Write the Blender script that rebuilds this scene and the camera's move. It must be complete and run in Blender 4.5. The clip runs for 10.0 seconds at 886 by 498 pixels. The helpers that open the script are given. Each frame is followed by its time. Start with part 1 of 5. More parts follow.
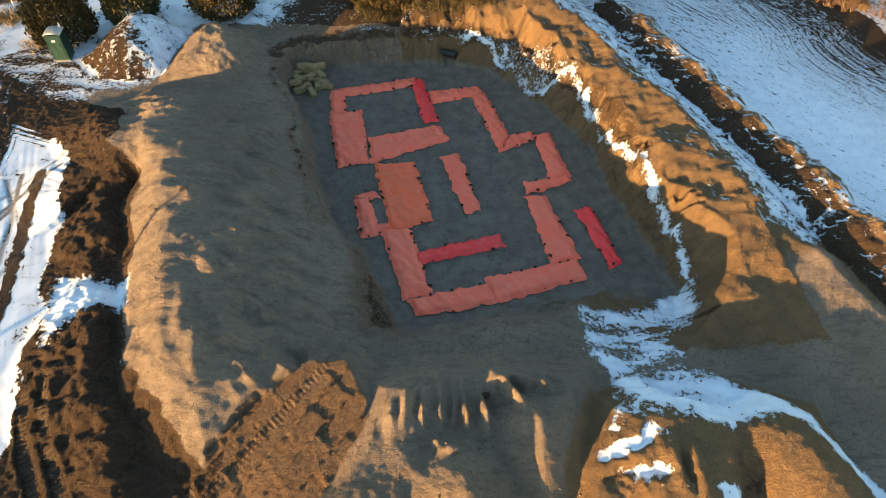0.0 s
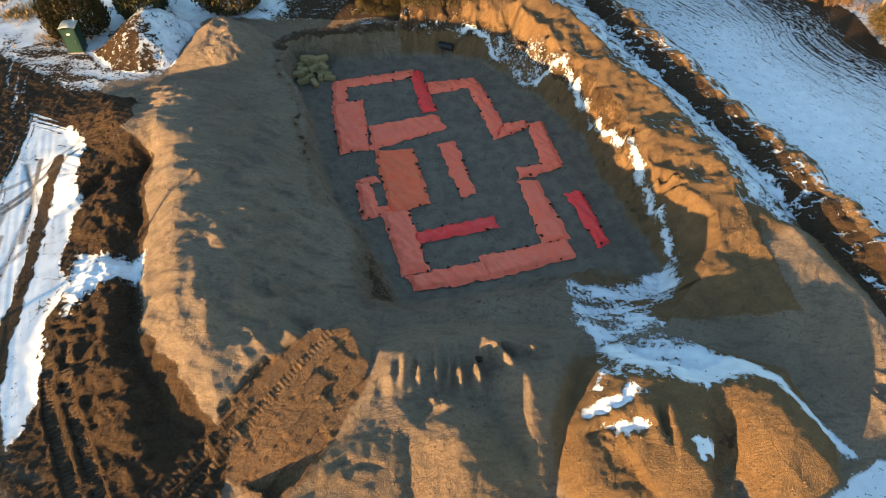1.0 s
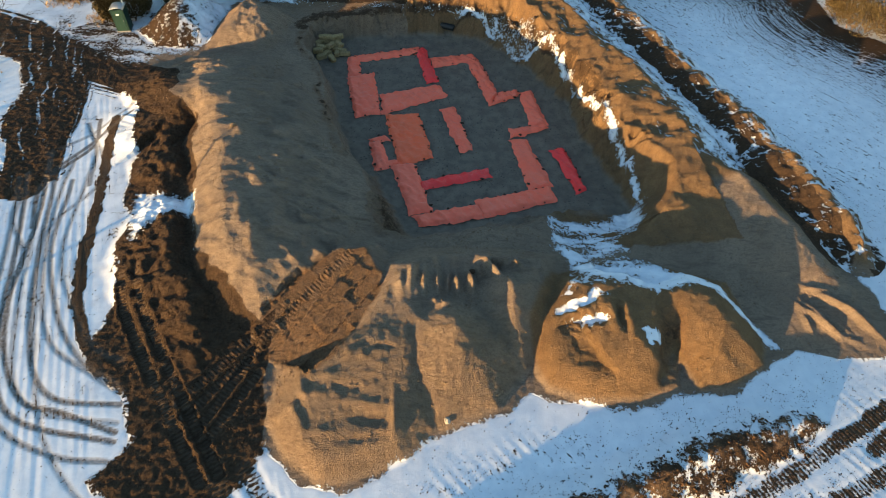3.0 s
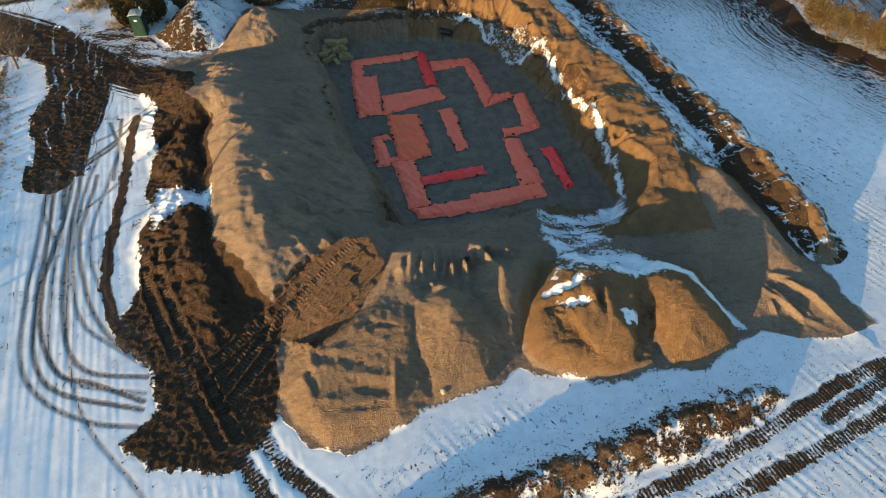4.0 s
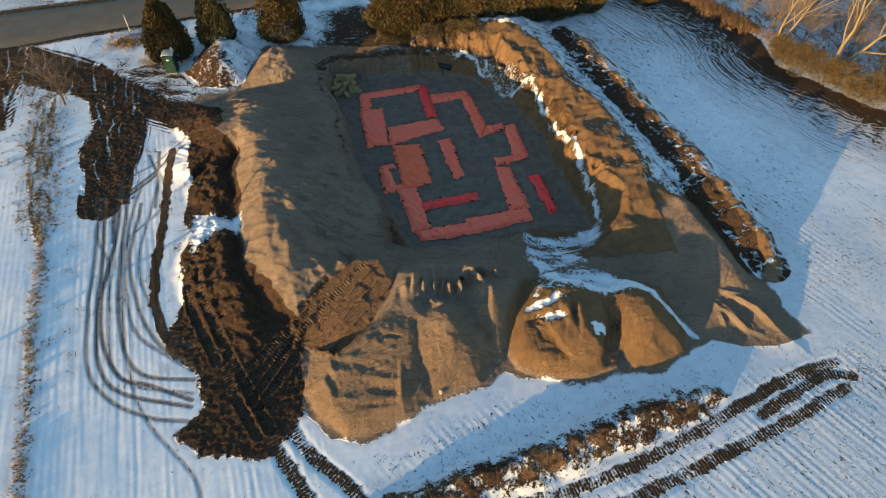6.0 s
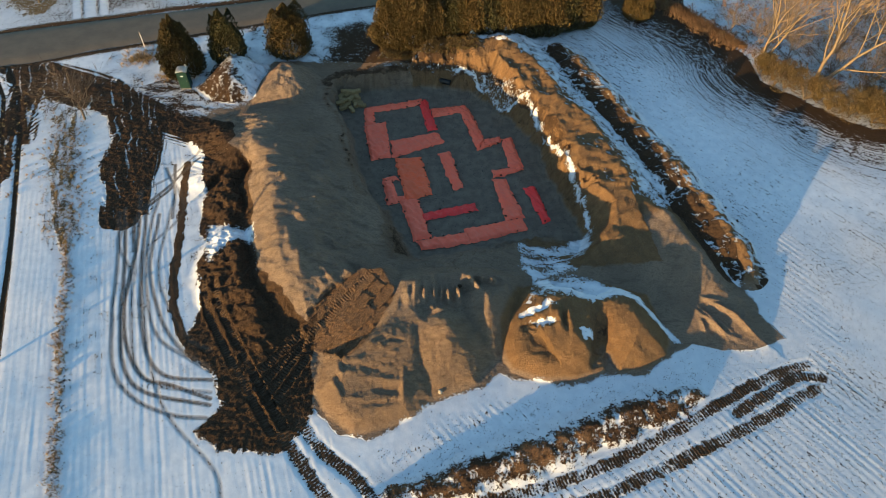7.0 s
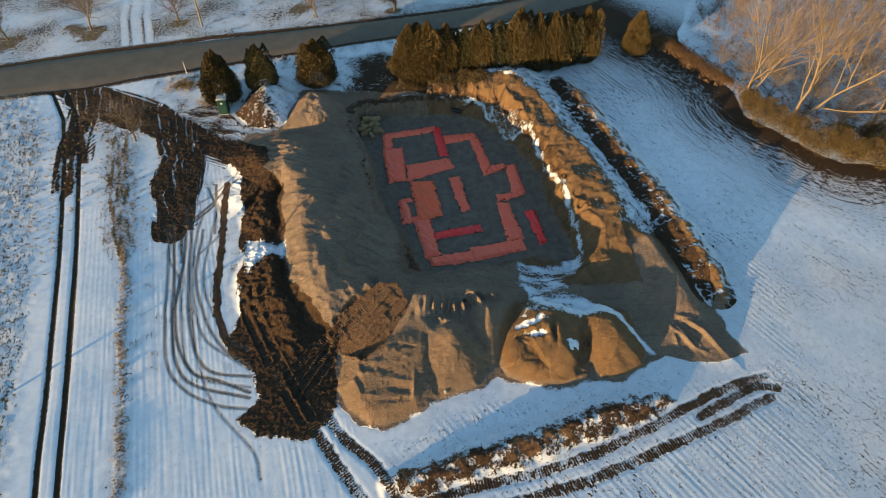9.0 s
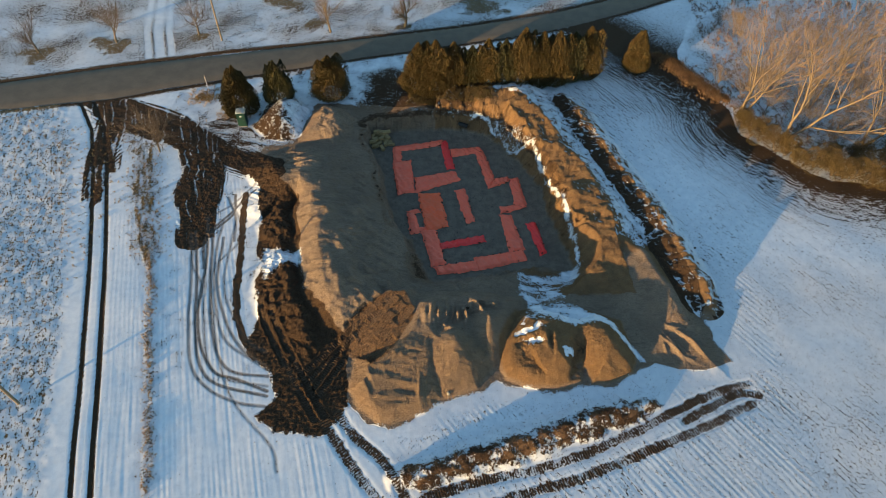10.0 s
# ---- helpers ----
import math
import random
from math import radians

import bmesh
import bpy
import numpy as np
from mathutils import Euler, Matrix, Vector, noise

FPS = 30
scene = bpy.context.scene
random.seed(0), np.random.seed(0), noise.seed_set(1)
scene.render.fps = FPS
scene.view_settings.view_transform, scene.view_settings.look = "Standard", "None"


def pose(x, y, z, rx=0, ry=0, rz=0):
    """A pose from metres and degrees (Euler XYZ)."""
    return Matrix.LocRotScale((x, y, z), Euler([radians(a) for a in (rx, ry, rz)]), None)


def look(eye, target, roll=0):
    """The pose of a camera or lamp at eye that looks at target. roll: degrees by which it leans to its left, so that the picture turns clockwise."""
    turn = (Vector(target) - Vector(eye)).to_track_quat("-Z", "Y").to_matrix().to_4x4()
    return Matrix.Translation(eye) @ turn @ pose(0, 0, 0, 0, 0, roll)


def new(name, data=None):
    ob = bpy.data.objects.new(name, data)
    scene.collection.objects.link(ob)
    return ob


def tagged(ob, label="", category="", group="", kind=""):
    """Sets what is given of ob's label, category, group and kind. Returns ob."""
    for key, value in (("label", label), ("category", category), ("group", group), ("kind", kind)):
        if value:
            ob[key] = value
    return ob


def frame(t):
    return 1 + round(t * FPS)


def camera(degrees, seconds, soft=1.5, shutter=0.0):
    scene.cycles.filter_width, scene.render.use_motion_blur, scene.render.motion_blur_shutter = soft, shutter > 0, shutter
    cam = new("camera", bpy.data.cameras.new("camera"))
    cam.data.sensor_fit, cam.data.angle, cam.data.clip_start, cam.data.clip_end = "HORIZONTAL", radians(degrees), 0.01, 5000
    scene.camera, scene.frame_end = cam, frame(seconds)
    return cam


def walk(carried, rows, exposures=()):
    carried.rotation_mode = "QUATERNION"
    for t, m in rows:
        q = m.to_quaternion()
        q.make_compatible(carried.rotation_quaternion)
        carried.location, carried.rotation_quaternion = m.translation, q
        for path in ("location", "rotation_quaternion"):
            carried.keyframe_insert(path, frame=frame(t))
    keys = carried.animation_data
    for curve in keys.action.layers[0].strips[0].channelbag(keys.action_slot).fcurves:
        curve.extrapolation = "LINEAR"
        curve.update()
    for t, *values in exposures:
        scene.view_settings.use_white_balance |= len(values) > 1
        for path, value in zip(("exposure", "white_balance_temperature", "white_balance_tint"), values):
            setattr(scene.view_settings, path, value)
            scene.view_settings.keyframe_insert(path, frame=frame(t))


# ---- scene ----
cam = camera(71.6, 10.0, 0.5)
# seconds, x, y, z, turns
PATH = [
    (0.0, 0.000, 0.000, 26.472, 40.53, -1.62, 0.00),
    (0.5, 0.072, -0.947, 26.814, 40.49, -1.72, -0.05),
    (1.0, 0.187, -2.275, 27.273, 40.48, -1.57, -0.03),
    (1.5, 0.160, -3.919, 27.852, 40.45, -1.47, -0.03),
    (2.0, 0.129, -5.811, 28.432, 40.40, -1.44, 0.07),
    (2.5, 0.193, -7.753, 29.018, 40.38, -1.41, 0.22),
    (3.0, 0.368, -9.543, 29.808, 40.31, -1.32, 0.30),
    (4.5, 0.623, -13.210, 33.331, 40.35, -1.35, 0.41),
    (5.0, 0.693, -13.902, 35.001, 40.23, -1.22, 0.44),
    (5.5, 0.671, -14.596, 36.706, 40.14, -1.19, 0.44),
    (7.0, 0.754, -16.898, 41.399, 40.07, -1.21, 0.61),
    (7.5, 0.750, -17.705, 43.113, 40.06, -1.26, 0.77),
    (8.0, 0.815, -18.589, 44.850, 39.99, -1.24, 1.16),
    (8.5, 0.760, -19.461, 46.658, 39.90, -1.30, 1.53),
    (9.0, 0.784, -20.375, 48.377, 39.94, -1.33, 2.16),
    (9.5, 0.852, -21.147, 50.327, 39.82, -1.35, 2.84),
    (10.0, 0.889, -22.005, 52.165, 39.83, -1.39, 3.18),
]
walk(cam, [(t, pose(*r)) for t, *r in PATH],
     [(0.0, 2.52, 7500, 8), (2.5, 2.22, 7050, 7), (4.5, 1.94, 6850, 5), (7.0, 1.82, 6850, 5), (10.0, 1.72, 6850, 5)])

# world and sun: a clear winter evening, the sun low in the south-west
SUN_ELEV, SUN_SHADOW = 4.5, 45.0   # degrees above the horizon; heading of the shadows from +x to +y
world = bpy.data.worlds.new("sky")
scene.world = world
world.use_nodes = True
wn = world.node_tree
sky = wn.nodes.new("ShaderNodeTexSky")
sky.sky_type, sky.sun_disc = "NISHITA", False
sky.sun_elevation, sky.sun_rotation = radians(SUN_ELEV), radians(270 - SUN_SHADOW)
sky.altitude, sky.air_density, sky.dust_density, sky.ozone_density = 200, 1.0, 0.3, 2.2
wn.links.new(sky.outputs[0], wn.nodes["Background"].inputs[0])
wn.nodes["Background"].inputs[1].default_value = 0.15
sun_way = Vector((math.cos(radians(SUN_SHADOW)), math.sin(radians(SUN_SHADOW)), -math.tan(radians(SUN_ELEV))))
sun = bpy.data.lights.new("sun", "SUN")
sun.energy, sun.angle, sun.color = 3.4, radians(0.5), (1.0, 0.65, 0.31)
new("sun", sun).matrix_world = look(-80 * sun_way, (0, 0, 0))

# ---- materials ----
class Mat:
    """A small helper round one node material."""

    def __init__(self, name, rough=0.9, spec=0.3):
        self.m = bpy.data.materials.new(name)
        self.m.use_nodes = True
        self.n, self.l = self.m.node_tree.nodes, self.m.node_tree.links
        self.b = self.n["Principled BSDF"]
        self.b.inputs["Roughness"].default_value = rough
        self.b.inputs["Specular IOR Level"].default_value = spec

    def put(self, socket, value):
        if hasattr(value, "is_output"):
            self.l.new(value, socket)
        elif isinstance(value, (tuple, list)):
            socket.default_value = (*value[:3], 1.0) if len(socket.default_value) == 4 else value
        else:
            socket.default_value = value

    def coords(self, scale=(1, 1, 1), turn=0.0, kind="Object"):
        tc, mp = self.n.new("ShaderNodeTexCoord"), self.n.new("ShaderNodeMapping")
        self.l.new(tc.outputs[kind], mp.inputs["Vector"])
        mp.inputs["Scale"].default_value = scale
        mp.inputs["Rotation"].default_value = (0, 0, radians(turn))
        return mp.outputs[0]

    def noise(self, scale, detail=4, rough=0.55, vec=None, distort=0.0):
        t = self.n.new("ShaderNodeTexNoise")
        t.inputs["Scale"].default_value, t.inputs["Detail"].default_value = scale, detail
        t.inputs["Roughness"].default_value, t.inputs["Distortion"].default_value = rough, distort
        self.l.new(vec if vec else self.coords(), t.inputs["Vector"])
        return t.outputs["Fac"]

    def cells(self, scale, vec=None, out="Distance"):
        t = self.n.new("ShaderNodeTexVoronoi")
        t.inputs["Scale"].default_value = scale
        self.l.new(vec if vec else self.coords(), t.inputs["Vector"])
        return t.outputs[out]

    def wave(self, scale, distort, vec, detail=2, dscale=1.0):
        t = self.n.new("ShaderNodeTexWave")
        t.inputs["Scale"].default_value, t.inputs["Distortion"].default_value = scale, distort
        t.inputs["Detail"].default_value, t.inputs["Detail Scale"].default_value = detail, dscale
        self.l.new(vec, t.inputs["Vector"])
        return t.outputs["Fac"]

    def attr(self, name):
        t = self.n.new("ShaderNodeAttribute")
        t.attribute_name = name
        return t.outputs["Fac"]

    def vec(self, x, y, z=0.0):
        t = self.n.new("ShaderNodeCombineXYZ")
        for s, v in zip(t.inputs, (x, y, z)):
            self.put(s, v)
        return t.outputs[0]

    def math(self, op, a, b=0.0, c=0.0):
        t = self.n.new("ShaderNodeMath")
        t.operation = op
        for s, v in zip(t.inputs, (a, b, c)):
            self.put(s, v)
        return t.outputs[0]

    def ramp(self, fac, lo, hi, a=0.0, b=1.0):
        t = self.n.new("ShaderNodeMapRange")
        t.interpolation_type = "SMOOTHSTEP"
        for s, v in zip(t.inputs, (fac, lo, hi, a, b)):
            self.put(s, v)
        return t.outputs[0]

    def mix(self, fac, a, b, blend="MIX"):
        t = self.n.new("ShaderNodeMix")
        t.data_type, t.blend_type = "RGBA", blend
        self.put(t.inputs[0], fac), self.put(t.inputs[6], a), self.put(t.inputs[7], b)
        return t.outputs[2]

    def bump(self, height, strength, distance, normal=None):
        t = self.n.new("ShaderNodeBump")
        t.inputs["Strength"].default_value, t.inputs["Distance"].default_value = strength, distance
        self.l.new(height, t.inputs["Height"])
        if normal:
            self.l.new(normal, t.inputs["Normal"])
        return t.outputs[0]

    def done(self, color=None, normal=None, rough=None):
        if color is not None:
            self.put(self.b.inputs["Base Color"], color)
        if normal is not None:
            self.l.new(normal, self.b.inputs["Normal"])
        if rough is not None:
            self.put(self.b.inputs["Roughness"], rough)
        return self.m


def ground_material():
    k = Mat("ground", 0.95, 0.12)
    big, mid, fine, grit = k.noise(0.22, 3), k.noise(1.3, 5, 0.6), k.noise(6.0, 5, 0.68), k.noise(24.0, 4, 0.7)
    # sand: warm tan, greyer in drifts; streaks and grit partly paint relief shading
    sand = k.mix(k.ramp(big, 0.35, 0.65), (0.265, 0.194, 0.140), (0.215, 0.158, 0.116))
    drag = k.noise(1.6, 5, 0.65, k.coords((0.5, 1.6, 1.0), 30), 1.2)
    sand = k.mix(k.math("MULTIPLY", k.ramp(drag, 0.48, 0.66), 0.75), sand, (0.140, 0.104, 0.078))
    sand = k.mix(k.ramp(fine, 0.45, 0.72), sand, (0.155, 0.115, 0.086))
    clay = k.mix(k.ramp(mid, 0.35, 0.65), (0.205, 0.120, 0.058), (0.160, 0.094, 0.046))
    clay = k.mix(k.math("MULTIPLY", k.ramp(fine, 0.45, 0.70), 0.5), clay, (0.12, 0.070, 0.034))
    sand = k.mix(k.attr("clay"), sand, clay)
    sand = k.mix(k.math("MULTIPLY", k.ramp(grit, 0.50, 0.66), 0.6), sand, (0.095, 0.067, 0.045))
    sand = k.mix(k.math("MULTIPLY", k.ramp(grit, 0.46, 0.34), 0.4), sand, (0.36, 0.26, 0.18))
    # darker brown soil in places, then the pit floor: cold grey sand and pebbles
    brown_soil = k.mix(k.ramp(fine, 0.35, 0.7), (0.165, 0.094, 0.048), (0.090, 0.053, 0.031))
    sand = k.mix(k.math("MULTIPLY", k.attr("brown_soil"), k.ramp(mid, 0.2, 0.6, 0.7, 1.0)), sand, brown_soil)
    floor_c = k.mix(k.ramp(mid, 0.35, 0.65), (0.205, 0.166, 0.130), (0.150, 0.122, 0.097))
    floor_c = k.mix(k.ramp(grit, 0.58, 0.70), floor_c, (0.06, 0.05, 0.042))
    floor_c = k.mix(k.ramp(fine, 0.60, 0.75), floor_c, (0.215, 0.178, 0.142))
    soil = k.mix(k.attr("pit"), sand, floor_c)
    # topsoil and mud
    mud = k.mix(k.ramp(fine, 0.35, 0.68), (0.042, 0.026, 0.016), (0.084, 0.050, 0.029))
    mud = k.mix(k.math("MULTIPLY", k.ramp(big, 0.4, 0.62), 0.5), mud, (0.060, 0.037, 0.022))
    mud = k.mix(k.math("MULTIPLY", k.ramp(grit, 0.5, 0.7), 0.6), mud, (0.026, 0.017, 0.011))
    # light and dark cleat stripes and sheen put into the packed mud's colour
    cleat_tone = k.math("SINE", k.math("MULTIPLY", k.attr("run"), 27.0))
    mud = k.mix(k.math("MULTIPLY", k.attr("tread"), k.ramp(cleat_tone, -0.3, 0.5, 0.75, 0.1)), mud, (0.125, 0.088, 0.062))
    edge = k.math("ADD", k.math("MULTIPLY", k.math("SUBTRACT", mid, 0.5), 0.5), k.math("MULTIPLY", k.math("SUBTRACT", fine, 0.5), 0.35))
    m_mud = k.ramp(k.math("ADD", k.attr("mud"), edge), 0.42, 0.58)
    base = k.mix(m_mud, soil, mud)
    # dead grass
    blades = k.noise(9.0, 4, 0.7, k.coords((1.0, 0.35, 1.0), 25))
    grass = k.mix(k.ramp(blades, 0.35, 0.7), (0.095, 0.068, 0.040), (0.27, 0.19, 0.10))
    m_grass = k.ramp(k.math("ADD", k.attr("grass"), k.math("MULTIPLY", k.math("SUBTRACT", fine, 0.5), 0.9)), 0.42, 0.6)
    base = k.mix(m_grass, base, grass)
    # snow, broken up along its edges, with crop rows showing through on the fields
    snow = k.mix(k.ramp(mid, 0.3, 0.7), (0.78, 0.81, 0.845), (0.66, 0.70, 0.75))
    # thinner snow is darker and bluer, part of it the fields' blue shade
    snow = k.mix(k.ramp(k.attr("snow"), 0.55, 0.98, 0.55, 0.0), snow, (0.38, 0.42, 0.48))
    row_w = k.wave(0.70, 0.5, k.coords((1, 1, 1), -19.7), 2, 1.4)
    row_e = k.wave(0.62, 0.6, k.coords((1, 1, 1), -39.0), 2, 1.5)
    in_e = k.attr("row_e")
    rows = k.math("ADD", k.math("MULTIPLY", row_w, k.attr("row_w")), k.math("MULTIPLY", row_e, k.math("MULTIPLY", in_e, 0.35)))
    dots = k.noise(3.4, 6, 0.72)
    arc = k.vec(k.attr("across"), k.math("MULTIPLY", k.attr("length"), 0.30), 0.0)
    streaks = k.noise(2.6, 6, 0.72, arc, 0.15)
    line_n = k.noise(5.5, 4, 0.7, k.vec(k.attr("across"), k.math("MULTIPLY", k.attr("length"), 0.28), 3.0), 0.3)
    specks = k.ramp(k.noise(9.0, 3, 0.6), 0.62, 0.70)
    cov = k.math("ADD", k.attr("snow"), k.math("MULTIPLY", k.math("SUBTRACT", dots, 0.5), k.ramp(k.attr("calm"), 0.0, 1.0, 1.2, 0.35)))
    cov = k.math("ADD", cov, k.math("MULTIPLY", k.math("SUBTRACT", fine, 0.5), 0.8))
    lay = k.math("MULTIPLY", k.math("MAXIMUM", in_e, k.math("MULTIPLY", k.attr("old"), 0.7)), k.ramp(k.attr("calm"), 0.0, 1.0, 1.0, 0.25))
    cov = k.math("ADD", cov, k.math("MULTIPLY", k.math("MULTIPLY", k.math("SUBTRACT", streaks, 0.5), lay), 1.0))
    cov = k.math("ADD", cov, k.math("MULTIPLY", k.math("MULTIPLY", k.math("SUBTRACT", line_n, 0.5), lay), 1.5))
    line_w = k.math("MULTIPLY", k.ramp(row_w, 0.80, 0.99), k.math("MULTIPLY", k.attr("row_w"), k.ramp(dots, 0.45, 0.58)))
    line_e = k.math("MULTIPLY", k.ramp(row_e, 0.78, 0.99), k.math("MULTIPLY", in_e, k.ramp(line_n, 0.60, 0.42)))
    cov = k.math("SUBTRACT", cov, k.math("ADD", k.math("MULTIPLY", line_w, 0.55), k.math("MULTIPLY", line_e, 0.06)))
    cov = k.math("SUBTRACT", cov, k.math("MULTIPLY", k.math("MULTIPLY", specks, k.math("ADD", k.math("MULTIPLY", in_e, 0.5), k.attr("row_w"))), 0.42))
    cleat = k.math("MULTIPLY", k.math("SINE", k.math("MULTIPLY", k.attr("run"), 27.0)), k.attr("tread"))
    cov = k.math("SUBTRACT", cov, k.math("MULTIPLY", cleat, 0.10))
    m_snow = k.ramp(cov, 0.45, 0.55)
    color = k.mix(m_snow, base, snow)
    worn = k.math("MULTIPLY", k.attr("track"), k.ramp(fine, 0.25, 0.6, 0.55, 1.0))
    color = k.mix(worn, color, (0.105, 0.082, 0.066))
    # grouser marks of tracked machines
    grain = k.math("ADD", k.noise(13.0, 4, 0.7), k.math("MULTIPLY", k.math("SUBTRACT", 0.5, k.cells(7.0)), k.ramp(m_mud, 0.0, 1.0, 0.35, 0.45)))
    h = k.math("ADD", k.math("MULTIPLY", fine, 0.45), k.math("MULTIPLY", grit, 0.35))
    h = k.math("ADD", h, k.math("MULTIPLY", grain, 0.55))
    h = k.math("ADD", h, k.math("MULTIPLY", drag, 0.35))
    h = k.math("ADD", h, k.math("MULTIPLY", m_snow, 0.4))
    h = k.math("ADD", h, k.math("MULTIPLY", cleat, 0.45))
    h = k.math("MULTIPLY", h, k.ramp(k.math("MULTIPLY", m_snow, k.attr("snow")), 0.2, 0.65, 1.0, 0.045))
    h = k.math("ADD", h, k.math("MULTIPLY", rows, 0.04))
    rough = k.ramp(m_snow, 0.0, 1.0, 0.95, 0.7)
    return k.done(color, k.bump(h, 1.0, 0.16), rough)


def plain(name, a, b, scale, rough=0.85, spec=0.3, bump=0.3, dist=0.02, metal=0.0):
    k = Mat(name, rough, spec)
    n1, n2 = k.noise(scale, 4), k.noise(scale * 6, 3, 0.65)
    c = k.mix(k.ramp(n1, 0.3, 0.7), a, b)
    c = k.mix(k.math("MULTIPLY", k.ramp(n2, 0.5, 0.8), 0.35), c, tuple(v * 0.55 for v in a))
    k.b.inputs["Metallic"].default_value = metal
    return k.done(c, k.bump(n2, bump, dist))


GROUND = ground_material()

# ---- the ground: one sheet, shaped from ridges, heaps, the pit and ruts ----
RNG = np.random.RandomState(11)
PERM = RNG.permutation(512)
GRAD = RNG.uniform(0, 2 * np.pi, 512)


def gnoise(x, y):
    """Gradient noise, about -1 to 1."""
    xi, yi = np.floor(x).astype(int), np.floor(y).astype(int)
    fx, fy = x - xi, y - yi
    u, v = fx * fx * fx * (fx * (fx * 6 - 15) + 10), fy * fy * fy * (fy * (fy * 6 - 15) + 10)

    def g(i, j):
        a = GRAD[PERM[(PERM[(xi + i) % 512] + yi + j) % 512]]
        return np.cos(a) * (fx - i) + np.sin(a) * (fy - j)
    return 1.5 * ((g(0, 0) * (1 - u) + g(1, 0) * u) * (1 - v) + (g(0, 1) * (1 - u) + g(1, 1) * u) * v)


def fbm(x, y, size, octaves=4, gain=0.5):
    out, a, s = 0.0, 1.0, 1.0 / size
    for k in range(octaves):
        out = out + a * gnoise(x * s + 17.3 * k, y * s - 9.1 * k)
        a, s = a * gain, s * 2.03
    return out


def smax(a, b, k=0.3):
    h = np.clip(0.5 + 0.5 * (a - b) / k, 0, 1)
    return b + (a - b) * h + k * h * (1 - h)


def smin(a, b, k=0.3):
    return -smax(-a, -b, k)


def step(v, lo, hi):
    t = np.clip((v - lo) / (hi - lo), 0, 1)
    return t * t * (3 - 2 * t)


def along(px, py, line, closed=False):
    """Distance to a line of points, the side (+ to its right), the third value of its points there, and the length run."""
    best = np.full(px.shape, 1e9)
    side, val, run = np.zeros(px.shape), np.zeros(px.shape), np.zeros(px.shape)
    pts = list(line) + ([line[0]] if closed else [])
    total = 0.0
    for a, b in zip(pts[:-1], pts[1:]):
        dx, dy = b[0] - a[0], b[1] - a[1]
        length = math.hypot(dx, dy)
        t = np.clip(((px - a[0]) * dx + (py - a[1]) * dy) / (length * length), 0, 1)
        ex, ey = px - a[0] - t * dx, py - a[1] - t * dy
        d = np.hypot(ex, ey)
        near = d < best
        best = np.where(near, d, best)
        side = np.where(near, dy * ex - dx * ey, side)
        if len(a) > 2:
            val = np.where(near, a[2] + t * (b[2] - a[2]), val)
        run = np.where(near, total + t * length, run)
        total += length
    return best, np.sign(side), val, run


def inside(px, py, poly):
    """Signed distance to a closed outline, + inside."""
    d = along(px, py, poly, True)[0]
    odd = np.zeros(px.shape, bool)
    for a, b in zip(poly, poly[1:] + poly[:1]):
        if a[1] != b[1]:
            odd ^= ((a[1] > py) != (b[1] > py)) & (px < (b[0] - a[0]) * (py - a[1]) / (b[1] - a[1]) + a[0])
    return np.where(odd, d, -d)


def near_only(func, px, py, line, far, *rest, reach=9.0):
    """Runs func on the part of the sheet near the line only; the rest is far."""
    xs_, ys_ = [p[0] for p in line], [p[1] for p in line]
    m = (px > min(xs_) - reach) & (px < max(xs_) + reach) & (py > min(ys_) - reach) & (py < max(ys_) + reach)
    out = np.full(px.shape, far)
    out[m] = func(px[m], py[m], line, *rest)
    return out


def sdf(px, py, poly):
    return near_only(inside, px, py, poly, -9.0)


def line_d(px, py, line, reach=9.0):
    return near_only(lambda a, b, c: along(a, b, c)[0], px, py, line, 9.0, reach=reach)


def ridge(px, py, line, right, left, r=0.5, brow=0.0):
    """A bank along a line (x, y, height) that falls off by a slope on its right and one on its left."""
    def one(a, b, c):
        d, s, h, _ = along(a, b, c)
        d = np.sqrt(d * d + r * r) - r
        if brow:   # gentler for the first few metres on the left
            return h - np.where(s > 0, d * right, np.minimum(d, 3.0) * brow + np.maximum(d - 3.0, 0) * left)
        return h - d * np.where(s > 0, right, left)
    return near_only(one, px, py, line, -9.0)


# outlines and lines of the site, in metres
SITE = [(-23.5, 33.7), (-21.5, 29.7), (-20.5, 27.7), (-18.3, 28.3), (-17.3, 26.8), (-16.4, 20.4), (-14.8, 17.3), (-13.6, 13.7),
        (-11.8, 11.1), (-10.3, 9.8), (-9.4, 6.8), (-8.3, 3.3), (-5.9, 1.0), (-3.9, 0.9), (-1.9, 1.6), (-0.5, 2.8), (1.5, 4.0),
        (4.1, 4.8), (5.6, 6.5), (6.8, 5.5), (9.9, 5.2), (12.1, 5.4), (14.2, 6.1), (16.9, 6.2), (19.3, 7.9), (20.5, 8.9),
        (22.6, 8.4), (24.7, 8.2), (28.3, 9.4), (27.3, 11.9), (26.3, 15.9), (25.2, 21.1), (21.7, 24.5), (20.4, 26.5), (19.6, 29.0),
        (18.2, 32.9), (15.3, 40.0), (12.0, 47.3), (9.0, 50.5), (4.6, 49.2), (2.7, 45.3)]
SITE_N = [(-3.3, 45.2), (-9.2, 45.0), (-11.5, 45.4), (-14.2, 45.7), (-18.4, 46.0), (-18.9, 43.3), (-19.2, 38.7), (-21.0, 37.2), (-23.6, 36.0)]
